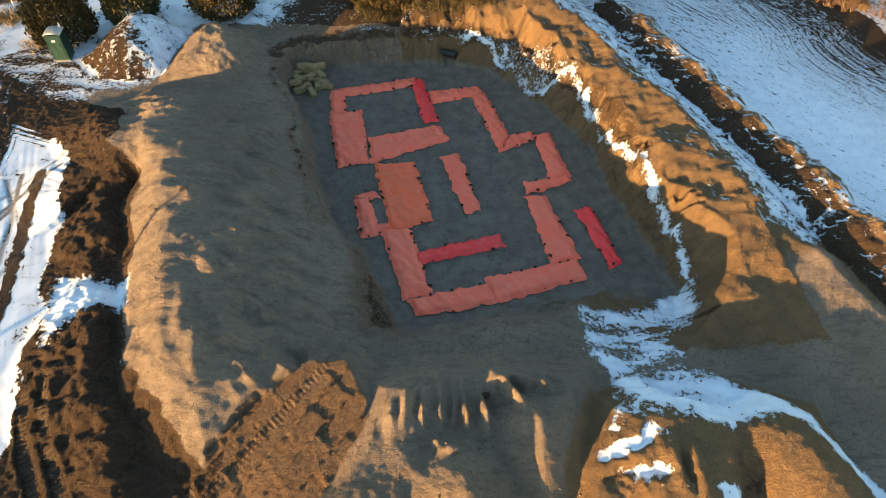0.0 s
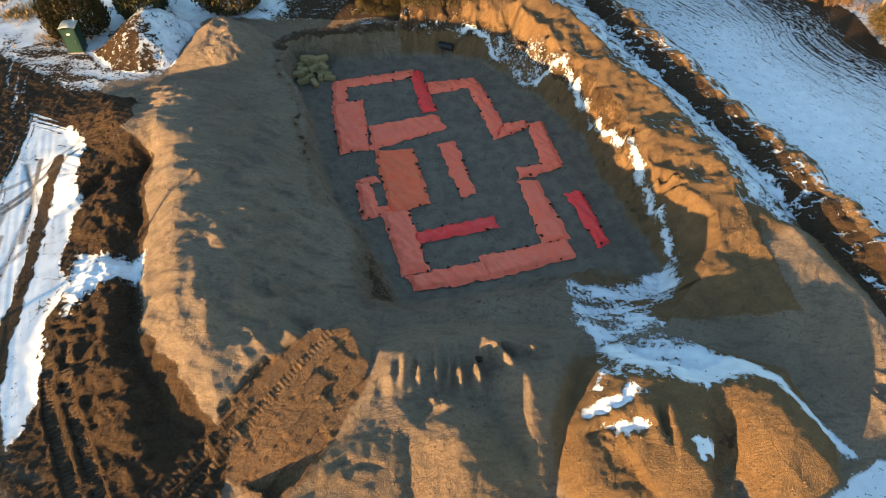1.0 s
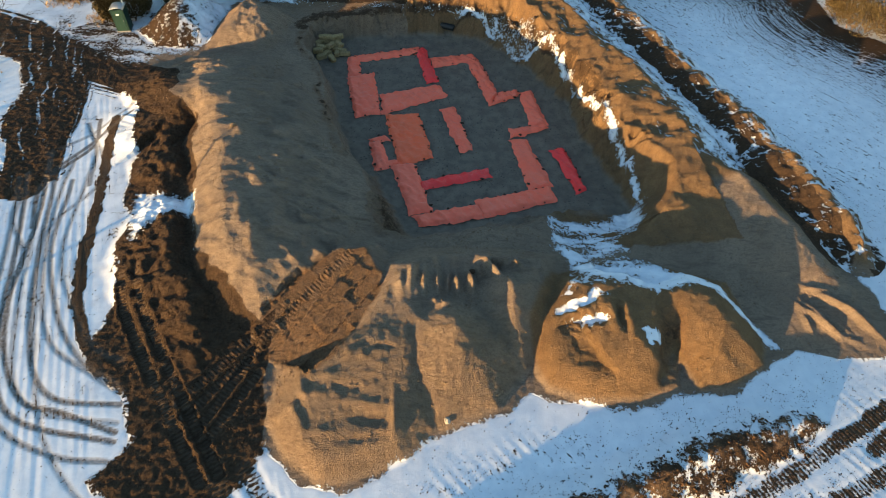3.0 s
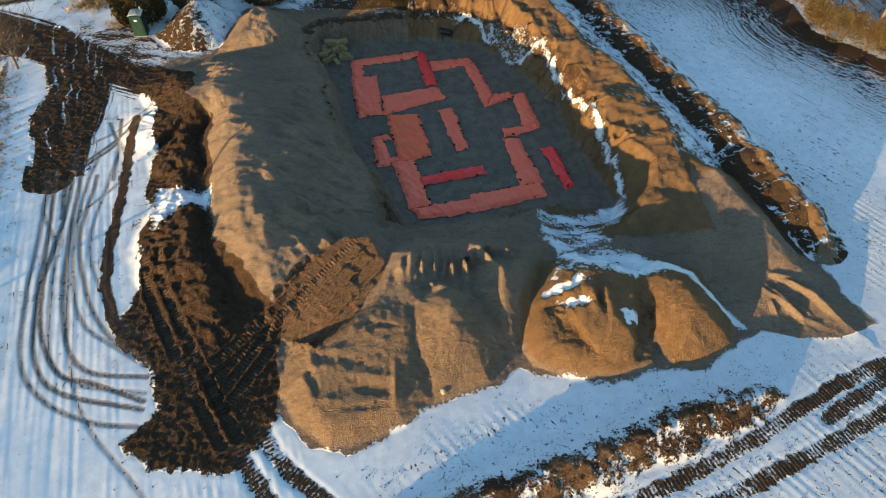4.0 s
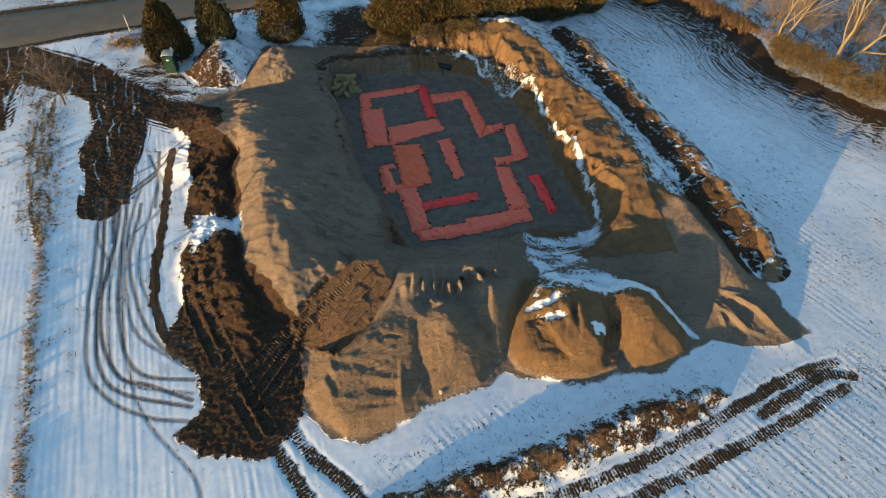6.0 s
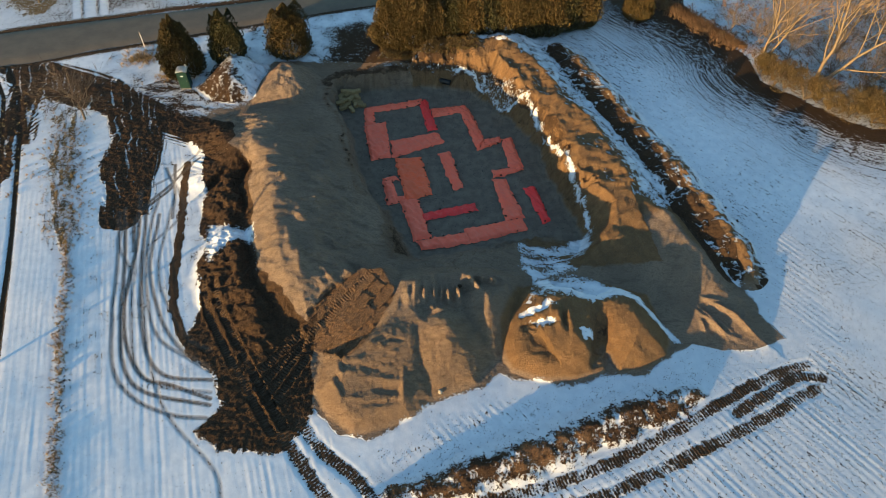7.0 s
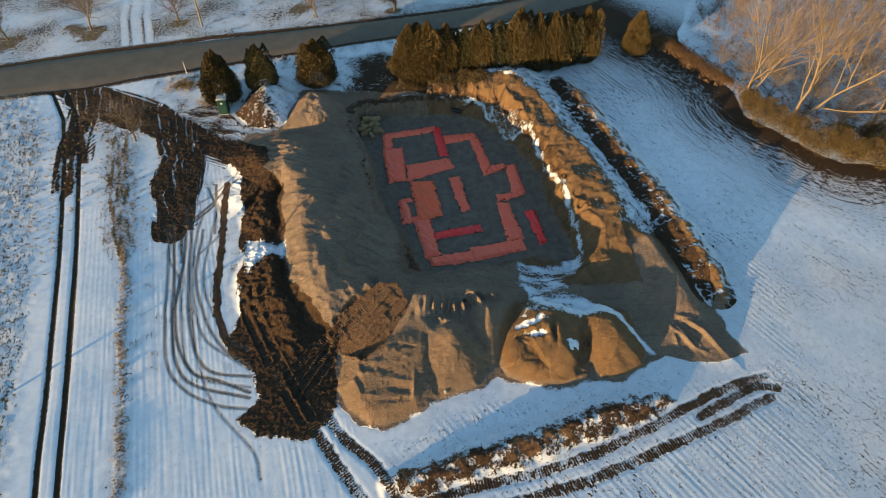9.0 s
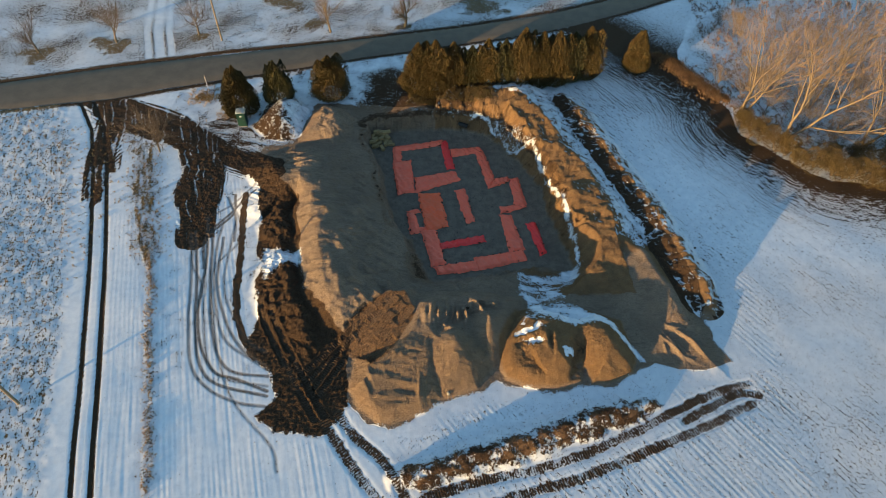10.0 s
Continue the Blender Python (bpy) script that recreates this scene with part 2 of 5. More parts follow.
PIT = [(-10.9, 39.9), (-8.6, 35.5), (-7.2, 29.6), (-5.5, 25.4), (-3.8, 24.1), (-2.4, 20.9), (-1.2, 18.8), (1.9, 19.2), (8.2, 20.9),
       (14.0, 22.3), (13.3, 25.6), (12.0, 28.6), (11.4, 33.1), (9.5, 37.1), (7.2, 39.9), (5.0, 43.0), (1.6, 44.2), (-3.1, 43.9), (-7.6, 43.2), (-10.6, 42.6)]
WEST_CREST = [(-19.7, 27.3, 1.3), (-18.7, 29.0, 2.2), (-17.2, 29.5, 2.6), (-15.8, 28.0, 2.6), (-14.9, 25.2, 2.7), (-13.6, 21.5, 2.8), (-12.7, 17.5, 2.7),
              (-11.6, 14.5, 2.8), (-10.2, 12.3, 2.3), (-9.4, 10.6, 1.0)]
HEAP_A = [(-8.2, 3.9), (-6.9, 2.0), (-4.8, 0.6), (-3.3, 1.0), (-0.8, 1.9), (0.8, 3.4), (3.9, 4.7), (5.4, 6.6), (6.0, 7.2), (7.6, 9.4), (8.3, 11.8),
          (8.3, 15.4), (4.0, 16.0), (-1.0, 15.8), (-3.6, 14.5), (-5.0, 9.8), (-7.9, 7.4)]
HEAP_B = [(5.7, 7.7), (6.5, 6.0), (8.7, 5.2), (11.5, 5.3), (13.8, 6.1), (14.1, 7.4), (14.6, 5.9), (16.6, 6.1), (18.9, 7.4), (19.4, 9.3),
          (18.4, 13.4), (14.4, 14.8), (10.4, 15.0), (7.2, 13.6), (5.5, 10.0)]
MOUND_E = [(18.4, 24.0, 1.80), (20.2, 22.6, 1.50), (21.6, 20.6, 1.40), (22.6, 18.4, 1.25), (23.5, 15.9, 1.05), (24.6, 12.9, 0.70), (26.6, 9.8, 0.15)]
BERM_IN = [(6.4, 48.4, 2.0), (8.2, 48.0, 2.5), (10.6, 45.0, 2.1), (13.2, 39.9, 1.6), (15.3, 36.4, 1.5), (16.8, 32.4, 1.5), (18.0, 28.8, 1.6), (18.6, 25.4, 1.6)]
BERM_OUT = [(15.6, 48.4, 1.3), (16.5, 46.0, 1.5), (17.9, 42.0, 1.6), (19.8, 37.5, 1.55), (21.5, 33.5, 1.45), (22.7, 31.0, 1.45), (24.3, 27.0, 1.4), (25.3, 23.7, 1.4), (26.5, 20.0, 1.35), (27.2, 17.8, 1.1), (27.8, 16.0, 0.3)]
SPOIL = [(-3.2, -4.0, 0.30), (-1.0, -3.5, 0.50), (2.5, -2.3, 0.72), (6.0, -0.9, 0.82), (10.0, 0.7, 0.85), (13.5, 2.1, 0.85), (17.2, 3.6, 0.75), (20.4, 4.5, 0.35)]
RAMP = [(12.2, 21.6, -2.0), (11.2, 18.0, -1.0), (12.2, 15.6, 0.0), (13.6, 14.9, 0.2)]
DARK_MOUND = [(-26.0, 40.3), (-25.8, 42.7), (-25.5, 45.1), (-24.2, 46.5), (-21.5, 46.7), (-19.1, 44.6), (-19.3, 41.8), (-19.8, 39.1), (-21.8, 38.0), (-24.0, 38.2)]
SAND_MOUND = [(-19.8, 38.0), (-19.6, 43.0), (-18.1, 46.0), (-15.0, 45.2), (-13.0, 43.2), (-13.2, 39.4), (-15.0, 37.6)]
MUD_WEST = [(-23.7, 32.5), (-21.0, 23.4), (-20.5, 19.7), (-19.2, 17.8), (-19.5, 15.5), (-18.2, 11.3), (-18.7, 8.0), (-15.9, 5.4),
            (-14.5, 2.9), (-15.9, 0.9), (-14.1, -0.7), (-9.2, -0.5), (-7.9, 2.4), (-9.0, 9.3), (-13.9, 14.4), (-16.0, 20.4), (-17.4, 27.2), (-20.0, 29.8)]
DRIVE = [(-48.2, 43.2), (-39.1, 45.7), (-37.2, 42.4), (-33.3, 39.5), (-29.7, 37.3), (-27.8, 33.2), (-25.1, 33.9), (-22.9, 36.6), (-20.6, 32.8),
         (-22.0, 29.7), (-24.8, 32.4), (-26.3, 29.3), (-27.1, 27.4), (-26.2, 21.9), (-27.9, 21.3), (-29.6, 21.7), (-30.4, 25.3), (-31.9, 27.0),
         (-31.9, 31.8), (-33.9, 35.6), (-36.9, 37.2), (-41.2, 36.9), (-41.0, 31.1), (-43.4, 30.9), (-42.4, 26.1), (-45.9, 35.9)]
SOIL_SE = [(-3.1, -3.5), (-2.1, -4.6), (0.1, -4.9), (4.3, -3.0), (8.8, -1.5), (12.4, -0.3), (16.6, 1.5), (19.8, 3.1), (21.3, 4.4), (19.9, 5.1),
           (16.2, 4.2), (12.6, 2.6), (8.6, 0.9), (6.0, 0.1), (3.3, -0.9), (0.8, -2.0), (-2.0, -2.8)]
NORTH_STRIP = [(-13.5, 45.5), (-9.5, 43.6), (-3.3, 44.4), (2.0, 45.0), (5.0, 46.0), (5.5, 50.0), (-6.0, 50.0), (-7.4, 54.4), (-9.8, 55.6), (-13.2, 53.0), (-12.2, 49.5)]
SNOW_RAMP = [(7.9, 18.9), (9.8, 19.6), (12.4, 19.9), (13.9, 21.2), (15.0, 21.4), (14.5, 18.6), (12.6, 17.1), (12.9, 15.3), (14.5, 14.6), (16.0, 13.5), (17.3, 12.0), (19.2, 9.9), (19.7, 8.9),
             (18.8, 9.6), (17.6, 11.0), (15.8, 12.2), (14.0, 12.0), (12.7, 11.6), (10.8, 12.0), (9.3, 13.4), (8.6, 14.8), (8.1, 16.2)]
SNOW_TRI = [(-19.8, 20.0), (-18.5, 20.1), (-16.7, 19.5), (-15.7, 19.7), (-15.2, 17.7), (-16.0, 17.9), (-16.8, 18.1), (-17.8, 17.2), (-18.6, 15.7), (-19.2, 17.3)]
SNOW_EDGE = [(2.0, 45.6), (4.5, 44.8), (6.3, 42.4), (7.6, 39.9), (10.2, 39.3), (11.5, 35.2), (12.9, 31.3), (13.9, 27.7), (14.6, 24.2), (14.9, 21.8)]
ROAD_N = [(-105.0, 34.0), (-63.4, 47.1), (-49.6, 52.3), (-34.6, 57.1), (-18.5, 61.8), (-1.4, 67.2), (7.6, 70.6), (17.0, 74.6), (27.0, 80.0), (45.0, 93.0), (70.0, 116.0)]
ROAD_S = [(-103.0, 27.5), (-60.0, 40.7), (-46.4, 44.6), (-32.5, 50.2), (-17.6, 56.2), (-1.1, 62.0), (7.6, 65.0), (16.6, 68.6), (26.2, 73.8), (45.0, 86.0), (72.0, 110.0)]
GROVE = [(33.0, 62.0), (33.6, 57.3), (35.8, 54.0), (38.0, 49.6), (38.0, 45.3), (40.0, 42.6), (42.3, 40.6), (44.4, 38.1), (47.3, 36.3), (54.0, 35.8),
         (90.0, 36.0), (95.0, 90.0), (60.0, 85.0), (38.0, 75.0)]
LANE = [(-52.0, 47.0), (-46.0, 38.5), (-42.6, 31.0), (-39.0, 22.0), (-36.0, 14.2), (-33.6, 7.6), (-31.5, 1.8), (-29.7, -3.4), (-26.5, -12.0), (-10.0, -55.0)]
VERGE = [(-42.2, 38.5), (-38.0, 32.3), (-34.8, 25.8), (-31.9, 18.4), (-29.8, 13.3), (-28.3, 8.0), (-26.1, 2.1), (-24.2, -3.0), (-23.2, -6.8), (-18.0, -20.0)]
# wheel tracks that sweep round from the drive to the lot
LOOPS = [
    [(-28.4, 21.6), (-26.3, 15.0), (-24.8, 9.5), (-23.1, 5.2), (-20.8, 3.1), (-17.9, 2.0), (-15.4, 1.8)],
    [(-28.0, 22.0), (-25.7, 15.0), (-24.1, 9.5), (-22.5, 5.6), (-20.3, 3.7), (-15.4, 2.8)],
    [(-26.6, 21.6), (-24.9, 15.1), (-23.3, 9.6), (-21.7, 5.9), (-19.6, 4.3), (-15.6, 3.8)],
    [(-26.2, 22.5), (-24.3, 15.1), (-22.6, 9.9), (-20.9, 6.5), (-19.0, 5.0), (-15.8, 4.8)],
    [(-24.7, 21.4), (-23.6, 15.2), (-21.3, 10.4), (-18.8, 7.4), (-16.3, 5.9)],
    [(-24.0, 24.0), (-22.9, 15.2), (-20.6, 10.9), (-18.3, 8.2), (-16.6, 7.4)],
    [(-27.2, 24.0), (-25.4, 17.0), (-24.6, 12.0), (-23.2, 8.0), (-21.0, 5.0), (-18.6, 4.3), (-15.5, 3.3)],
    [(-25.4, 24.0), (-24.9, 19.0), (-23.2, 13.0), (-21.0, 8.6), (-18.0, 6.6), (-16.0, 5.5)],
    [(-27.6, 20.8), (-27.0, 17.5), (-25.0, 14.5), (-24.4, 10.0)],
    [(-25.2, 28.0), (-24.6, 25.0), (-26.6, 21.0), (-25.6, 17.0)],
    [(-23.0, 30.0), (-25.0, 26.5), (-27.5, 24.0)],
    [(-25.9, 27.5), (-24.2, 24.5), (-23.4, 21.0)],
    [(-22.8, 28.6), (-24.6, 25.6), (-26.4, 22.4)],
    [(-25.6, 27.0), (-22.6, 22.0), (-24.4, 17.0), (-22.8, 11.0), (-19.0, 3.0), (-14.0, -1.8), (-12.9, -4.0)],
]
SKID = [[(-23.9, 28.0), (-23.2, 24.0), (-22.2, 19.2), (-21.3, 14.1), (-20.4, 11.0), (-18.9, 8.4), (-17.4, 6.6)]]
# cleat marks and ruts across the muddy lot
TRACKS = [[(-7.4, 11.7), (-10.2, 8.3), (-12.9, 4.9)], [(-6.8, 11.0), (-9.6, 7.7), (-12.3, 4.2)], [(-9.6, 7.4), (-11.5, 3.2)], [(-9.0, 6.7), (-10.9, 2.7)],
          [(-18.4, 13.0), (-17.5, 10.6), (-15.0, 6.9), (-12.3, 3.1), (-10.6, 0.8)], [(-17.5, 13.4), (-16.7, 11.2), (-14.2, 7.4), (-11.6, 3.7), (-9.8, 1.2)]]
PADS = [
    [(-1.5, -6.0), (1.2, -4.8), (4.4, -3.6), (9.3, -2.3), (14.4, -0.3), (20.3, 2.8), (24.2, 5.0), (27.4, 6.4), (29.6, 7.1)],
    [(3.5, -6.4), (7.0, -4.8), (11.9, -3.2), (15.3, -1.8), (21.4, 1.0), (25.2, 2.8), (27.9, 4.3), (29.4, 5.0)],
    [(22.8, 2.9), (25.4, 4.4), (28.2, 6.0), (30.2, 6.0)],
    [(-8.6, 1.6), (-6.9, -0.4), (-4.0, -2.6), (-2.4, -4.7), (0.0, -7.5)],
    [(-9.9, 1.0), (-9.2, 0.0), (-7.3, -2.4), (-5.0, -4.9), (-2.5, -7.5)],
]


def axis(parts):
    out = []
    for lo, hi, s in parts:
        out += list(np.arange(lo, hi - 1e-6, s))
    return np.array(out + [parts[-1][1]])


def spread(lo, hi, first, grow):
    """Steps that grow from lo outwards to hi."""
    out, v, s = [], lo, first
    while abs(v) < abs(hi):
        v, s = v + math.copysign(s, hi), s * grow
        out.append(v)
    return out


GX = axis([(-76, -64, 0.6), (-64, -31, 0.2), (-31, -29, 0.115), (-29, 29, 0.092), (29, 33, 0.115), (33, 48, 0.3), (48, 78, 0.6)])
GY = axis([(-10, -6.5, 0.25), (-6.5, -4, 0.115), (-4, 30, 0.092), (30, 50, 0.115), (50, 62, 0.3), (62, 92, 0.6)])
GX = np.concatenate([spread(-76, -1500, 1.5, 1.35)[::-1], GX, spread(78, 1500, 1.5, 1.35)])
GY = np.concatenate([spread(-10, -1500, 1.0, 1.35)[::-1], GY, spread(92, 1500, 1.5, 1.35)])
X, Y = np.meshgrid(GX, GY)
X, Y = X.ravel(), Y.ravel()
WX, WY = X + 0.35 * fbm(X, Y, 2.6, 3), Y + 0.35 * fbm(X + 40, Y - 30, 2.6, 3)   # uneven outlines
EX, EY = X + 0.14 * fbm(X, Y, 0.8, 3), Y + 0.14 * fbm(X - 20, Y + 60, 0.8, 3)

d_site = np.maximum(sdf(WX, WY, SITE + SITE_N), -9)
crumble = 0.18 + 0.25 * np.maximum(step(X, 3, 8), step(Y, 38, 42))
PX, PY = EX + crumble * fbm(X + 70, Y, 1.2, 4), EY + crumble * fbm(X, Y + 70, 1.2, 4)
d_pit = sdf(PX, PY, PIT)
lump, fine_n, small_n = fbm(X, Y, 3.0, 4), fbm(X + 9, Y + 5, 0.7, 3), fbm(X, Y, 0.35, 2)


def bump_at(cx, cy, h, rx, ry, turn=0.0):
    """A low rounded lump, longer along one way."""
    c, s = math.cos(radians(turn)), math.sin(radians(turn))
    u, v = ((X - cx) * c + (Y - cy) * s) / rx, ((Y - cy) * c - (X - cx) * s) / ry
    q = u * u + v * v
    return h * np.exp(-np.minimum(q, 40.0))


def dome(cx, cy, h, slope, flat=0.35, wide=1.0, turn=0.0):
    """A poured cone with a rounded top; wide stretches it along its own x."""
    c, q = math.cos(radians(turn)), math.sin(radians(turn))
    u, v = ((WX - cx) * c + (WY - cy) * q) / wide, (WY - cy) * c - (WX - cx) * q
    return h - slope * (np.sqrt(u * u + v * v + flat * flat) - flat)


def scoop(cx, cy, h, rx, ry, turn=0.0, ux=None, uy=None):
    """A flat-floored hollow (or, with h below zero, a slab) with short steep sides."""
    ux, uy = (EX if ux is None else ux), (EY if uy is None else uy)
    c, q = math.cos(radians(turn)), math.sin(radians(turn))
    u, v = ((ux - cx) * c + (uy - cy) * q) / rx, ((uy - cy) * c - (ux - cx) * q) / ry
    return h * np.exp(-np.minimum((u * u + v * v) ** 2, 40.0))


on_site = step(d_site, -1.5, 0.5)
def cover_soil(d):
    return step(d, -0.2, 0.5)


Z = 0.10 * fbm(X, Y, 14, 3) + (0.003 + 0.012 * on_site) * fine_n
# west bank: steep dumped face to the west, long smoothed back to the pit
z_bank = ridge(WX, WY, [(px, py, ph - 0.3) for px, py, ph in WEST_CREST], 0.86, 0.36, 0.5, 0.17)
d_c, s_c, _, _ = along(WX, WY, WEST_CREST)
back = step(z_bank, 0.0, 1.2) * np.where(s_c > 0, 0.30, 0.25 + 0.75 * step(d_c, 1.2, 3.5))
fold = 0.5 - np.abs(gnoise(X * 0.22 + 0.3, (Y + 0.35 * X + 0.5 * lump) / 1.5)) - 0.5 * np.abs(gnoise(X * 0.4 + 5, (Y + 0.2 * X + 0.3 * lump) / 0.7))
Z_W = z_bank + back * (0.46 * fold + 0.10 * fbm(X * 0.4, Y + 0.5 * X, 1.5, 3) + 0.16 * fbm(X + 3, Y, 2.4, 2) + 0.06 * fbm(X, Y, 0.9, 3) + 0.03 * small_n)
for cx, cy in [(-11.2, 19.5), (-10.6, 17.2), (-11.6, 16.9), (-10.5, 15.0), (-9.4, 16.0), (-11.4, 15.8), (-10.4, 14.0), (-13.4, 24.4), (-9.9, 17.8)]:
    Z_W = Z_W + bump_at(cx, cy, 0.28, 0.4, 0.75, 20)
Z = smax(Z, Z_W, 0.3)
# ramp rolled by a tracked machine, in broad slabs that step down
DOZER = [(-9.4, 10.6), (-8.2, 12.2), (-7.7, 12.9), (-5.6, 14.5), (-3.9, 14.6), (-2.6, 12.6), (-2.8, 11.1), (-3.7, 9.3), (-4.5, 7.3), (-6.0, 5.8), (-6.9, 6.5), (-8.8, 7.6), (-9.6, 9.0)]
d_doz = sdf(EX, EY, DOZER)
t_u, t_v = (X + 6.5) * 0.68 + (Y - 10.5) * 0.73, -(X + 6.5) * 0.73 + (Y - 10.5) * 0.68   # along and across the ramp
t_v = t_v - 0.09 * t_u
s_v = t_v + 0.05 * fine_n
wide_ = 1.05
strip = np.floor(s_v / wide_)
block = np.floor((t_u + strip * 0.83 + 0.08 * fine_n) / (1.9 + 0.5 * np.sin(strip * 2.1)))
lift = gnoise(strip * 0.73 + 0.31, block * 0.57 + 0.2)
tip_v, tip_u = gnoise(strip * 0.51 + 7.7, block * 0.83 + 3.1), gnoise(strip * 0.91 + 2.7, block * 0.37 + 5.1)
in_u = (t_u + strip * 0.83) / (1.9 + 0.5 * np.sin(strip * 2.1)) % 1 - 0.5
in_v = (s_v / wide_) % 1 - 0.5
slab = 0.09 * lift + 0.08 * tip_v * in_v + 0.08 * tip_u * in_u
slab = slab + 0.085 * step(np.maximum(abs(in_v), 0.9 * abs(in_u)), 0.40, 0.47) * step(small_n, -0.6, 0.3)   # squeezed-up rims
z_doz = 0.86 + 0.135 * t_u - 0.05 * t_v + slab + 0.012 * gnoise(t_u / 1.1, t_v / 0.16) + 0.008 * fine_n
z_doz = z_doz - 0.30 * step(1.9 - abs(t_v + 1.2), 0, 0.3) * step(-t_u, 0.6, 3.4)
on_doz = np.where(d_doz > -3, step(d_doz, -0.1, 0.15), 0)
Z = np.where(d_doz > -3, np.where(d_doz > 0, z_doz, smax(Z, z_doz + np.minimum(d_doz, 0) * 1.1, 0.12)), Z)
# dumped heaps with slopes at the angle of repose
cap = ridge(WX, WY, [(-2.4, 12.2, 1.1), (-1.0, 11.6, 1.25), (0.6, 11.2, 1.35), (2.5, 11.4, 1.35), (4.5, 11.8, 1.3), (6.6, 13.0, 0.9)], 0.12, 0.25, 0.5)
cap = cap + (0.06 + 0.08 * step(Y, 9.0, 10.5)) * fbm(X, Y, 1.7, 4) + 0.03 * fine_n
cap = smax(cap, ridge(WX, WY, [(-2.8, 14.2, 0.8), (-2.4, 13.0, 1.25), (-1.8, 11.8, 1.6), (-1.45, 10.6, 1.75), (-0.9, 9.6, 1.75), (0.0, 9.0, 1.8)], 0.34, 0.5, 0.15) + 0.05 * fine_n, 0.12)
cap = smax(cap, 0.92 + 0.155 * (Y - 2.5) - 0.9 * step(X, -1.2, 1.5) - 0.4 * step(Y, 7.5, 10.0), 0.15)   # the low dug-over end
# bucket scoops and the lips between them
cap = cap - scoop(-3.9, 5.3, 0.11, 0.75, 0.36, -4) - scoop(-2.6, 3.75, 0.14, 1.15, 0.36, -3) - scoop(-2.9, 2.75, 0.06, 1.5, 0.22, 3)
cap = cap - scoop(-0.75, 3.7, 0.15, 0.32, 0.75, -4) - scoop(-3.3, 7.7, 0.10, 0.4, 0.2, 30) - scoop(-2.3, 7.6, 0.09, 0.7, 0.18, 0)
cap = cap + bump_at(-1.45, 3.6, 0.20, 0.16, 1.3, 3) + bump_at(-0.15, 2.9, 0.22, 0.16, 0.7, -6) + bump_at(-2.9, 4.5, 0.08, 1.4, 0.2, -3) + bump_at(-4.9, 3.05, 0.08, 1.1, 0.22, -6)
cap = cap + bump_at(-4.0, 7.2, 0.16, 0.3, 0.2, 40) + bump_at(-3.2, 7.0, 0.12, 0.25, 0.2, 0) + bump_at(-2.3, 6.6, 0.10, 0.35, 0.25, 20) + bump_at(-5.0, 5.9, 0.16, 0.42, 0.22, 12) + bump_at(-5.9, 4.9, 0.12, 0.8, 0.2, 5)
apron = step(-X, 5.4, 6.2) * step(8.0 - Y, 0, 1.2)
cap = cap + 0.09 * apron * np.sin(((X + 0.55 * Y) * 0.86 + 0.25 * lump) * 8.0)
cap = smax(cap, dome(1.75, 8.3, 2.55, 0.50, 0.45) - 0.14 * np.clip(WX - 1.75, 0, None), 0.10)
cap = smax(cap, dome(5.0, 11.0, 2.45, 0.55, 0.3, 0.9), 0.08)
for cx, cy, h_, rx, ry, turn in [(-1.6, 11.0, 0.4, 0.25, 0.6, 10), (-0.9, 11.4, 0.5, 0.22, 0.7, -10), (-0.2, 11.3, 0.35, 0.16, 0.6, 0), (0.6, 11.4, 0.35, 0.16, 0.7, 5), (1.2, 11.6, 0.3, 0.15, 0.6, -4), (1.7, 11.2, 0.62, 0.16, 0.62, 4), (2.5, 11.4, 0.72, 0.17, 0.72, 10),
                                 (3.45, 13.1, 0.85, 0.3, 0.35, 0), (3.75, 12.3, 0.75, 0.22, 0.75, 35), (4.3, 12.9, 0.75, 0.45, 0.2, -20), (5.2, 12.7, 0.7, 0.28, 0.25, 0), (3.0, 12.5, 0.3, 0.2, 0.6, 10), (1.0, 9.6, 0.35, 0.5, 0.25, 10), (0.4, 9.9, 0.4, 0.3, 0.22, 0),
                                 (-1.1, 13.6, 0.62, 0.62, 0.42, 10), (0.2, 13.0, 0.25, 0.3, 0.7, 10), (1.4, 13.2, 0.25, 0.3, 0.6, -15), (6.2, 12.2, 0.25, 0.3, 0.4, 0)]:
    cap = cap + bump_at(cx, cy + 0.7, 1.15 * h_, rx, ry, turn)
cap = cap + 0.09 * step(Y, 9.6, 11.0) * gnoise((X + 0.15 * Y) / 0.42, Y / 2.2)
rough = 0.030 * small_n + 0.02 * fbm(X, Y, 0.25, 1)
z_a = smin(0.82 * sdf(0.5 * (X + EX), 0.5 * (Y + EY), HEAP_A), cap + rough * (0.35 + 0.65 * step(X, -1.5, 0.5)), 0.2)
z_a = np.where(d_doz > 0.25, -9.0, z_a)
Z = smax(Z, z_a, 0.08)
# the eastern pair of heaps, parted by a gully
cap = ridge(WX, WY, [(6.6, 10.0, 1.35), (7.6, 11.2, 1.75), (9.4, 11.6, 2.05), (11.2, 11.3, 2.1), (12.2, 11.4, 2.0), (13.3, 11.7, 1.7)], 0.10, 0.36, 0.5)
cap = smax(cap, dome(16.2, 10.9, 2.0, 0.20, 0.8, 1.15, -20), 0.12)
cap = smax(cap, dome(13.6, 12.4, 1.7, 0.36, 0.6), 0.15)
terrace = step(2.4 - np.hypot(X - 8.6, (Y - 10.3) * 1.25), 0, 1.0)
t_wave = np.sin((Y * 1.0 - X * 0.3 + 0.7 * lump + 0.25 * fine_n) * 4.4)
cap = cap + 0.17 * terrace * t_wave
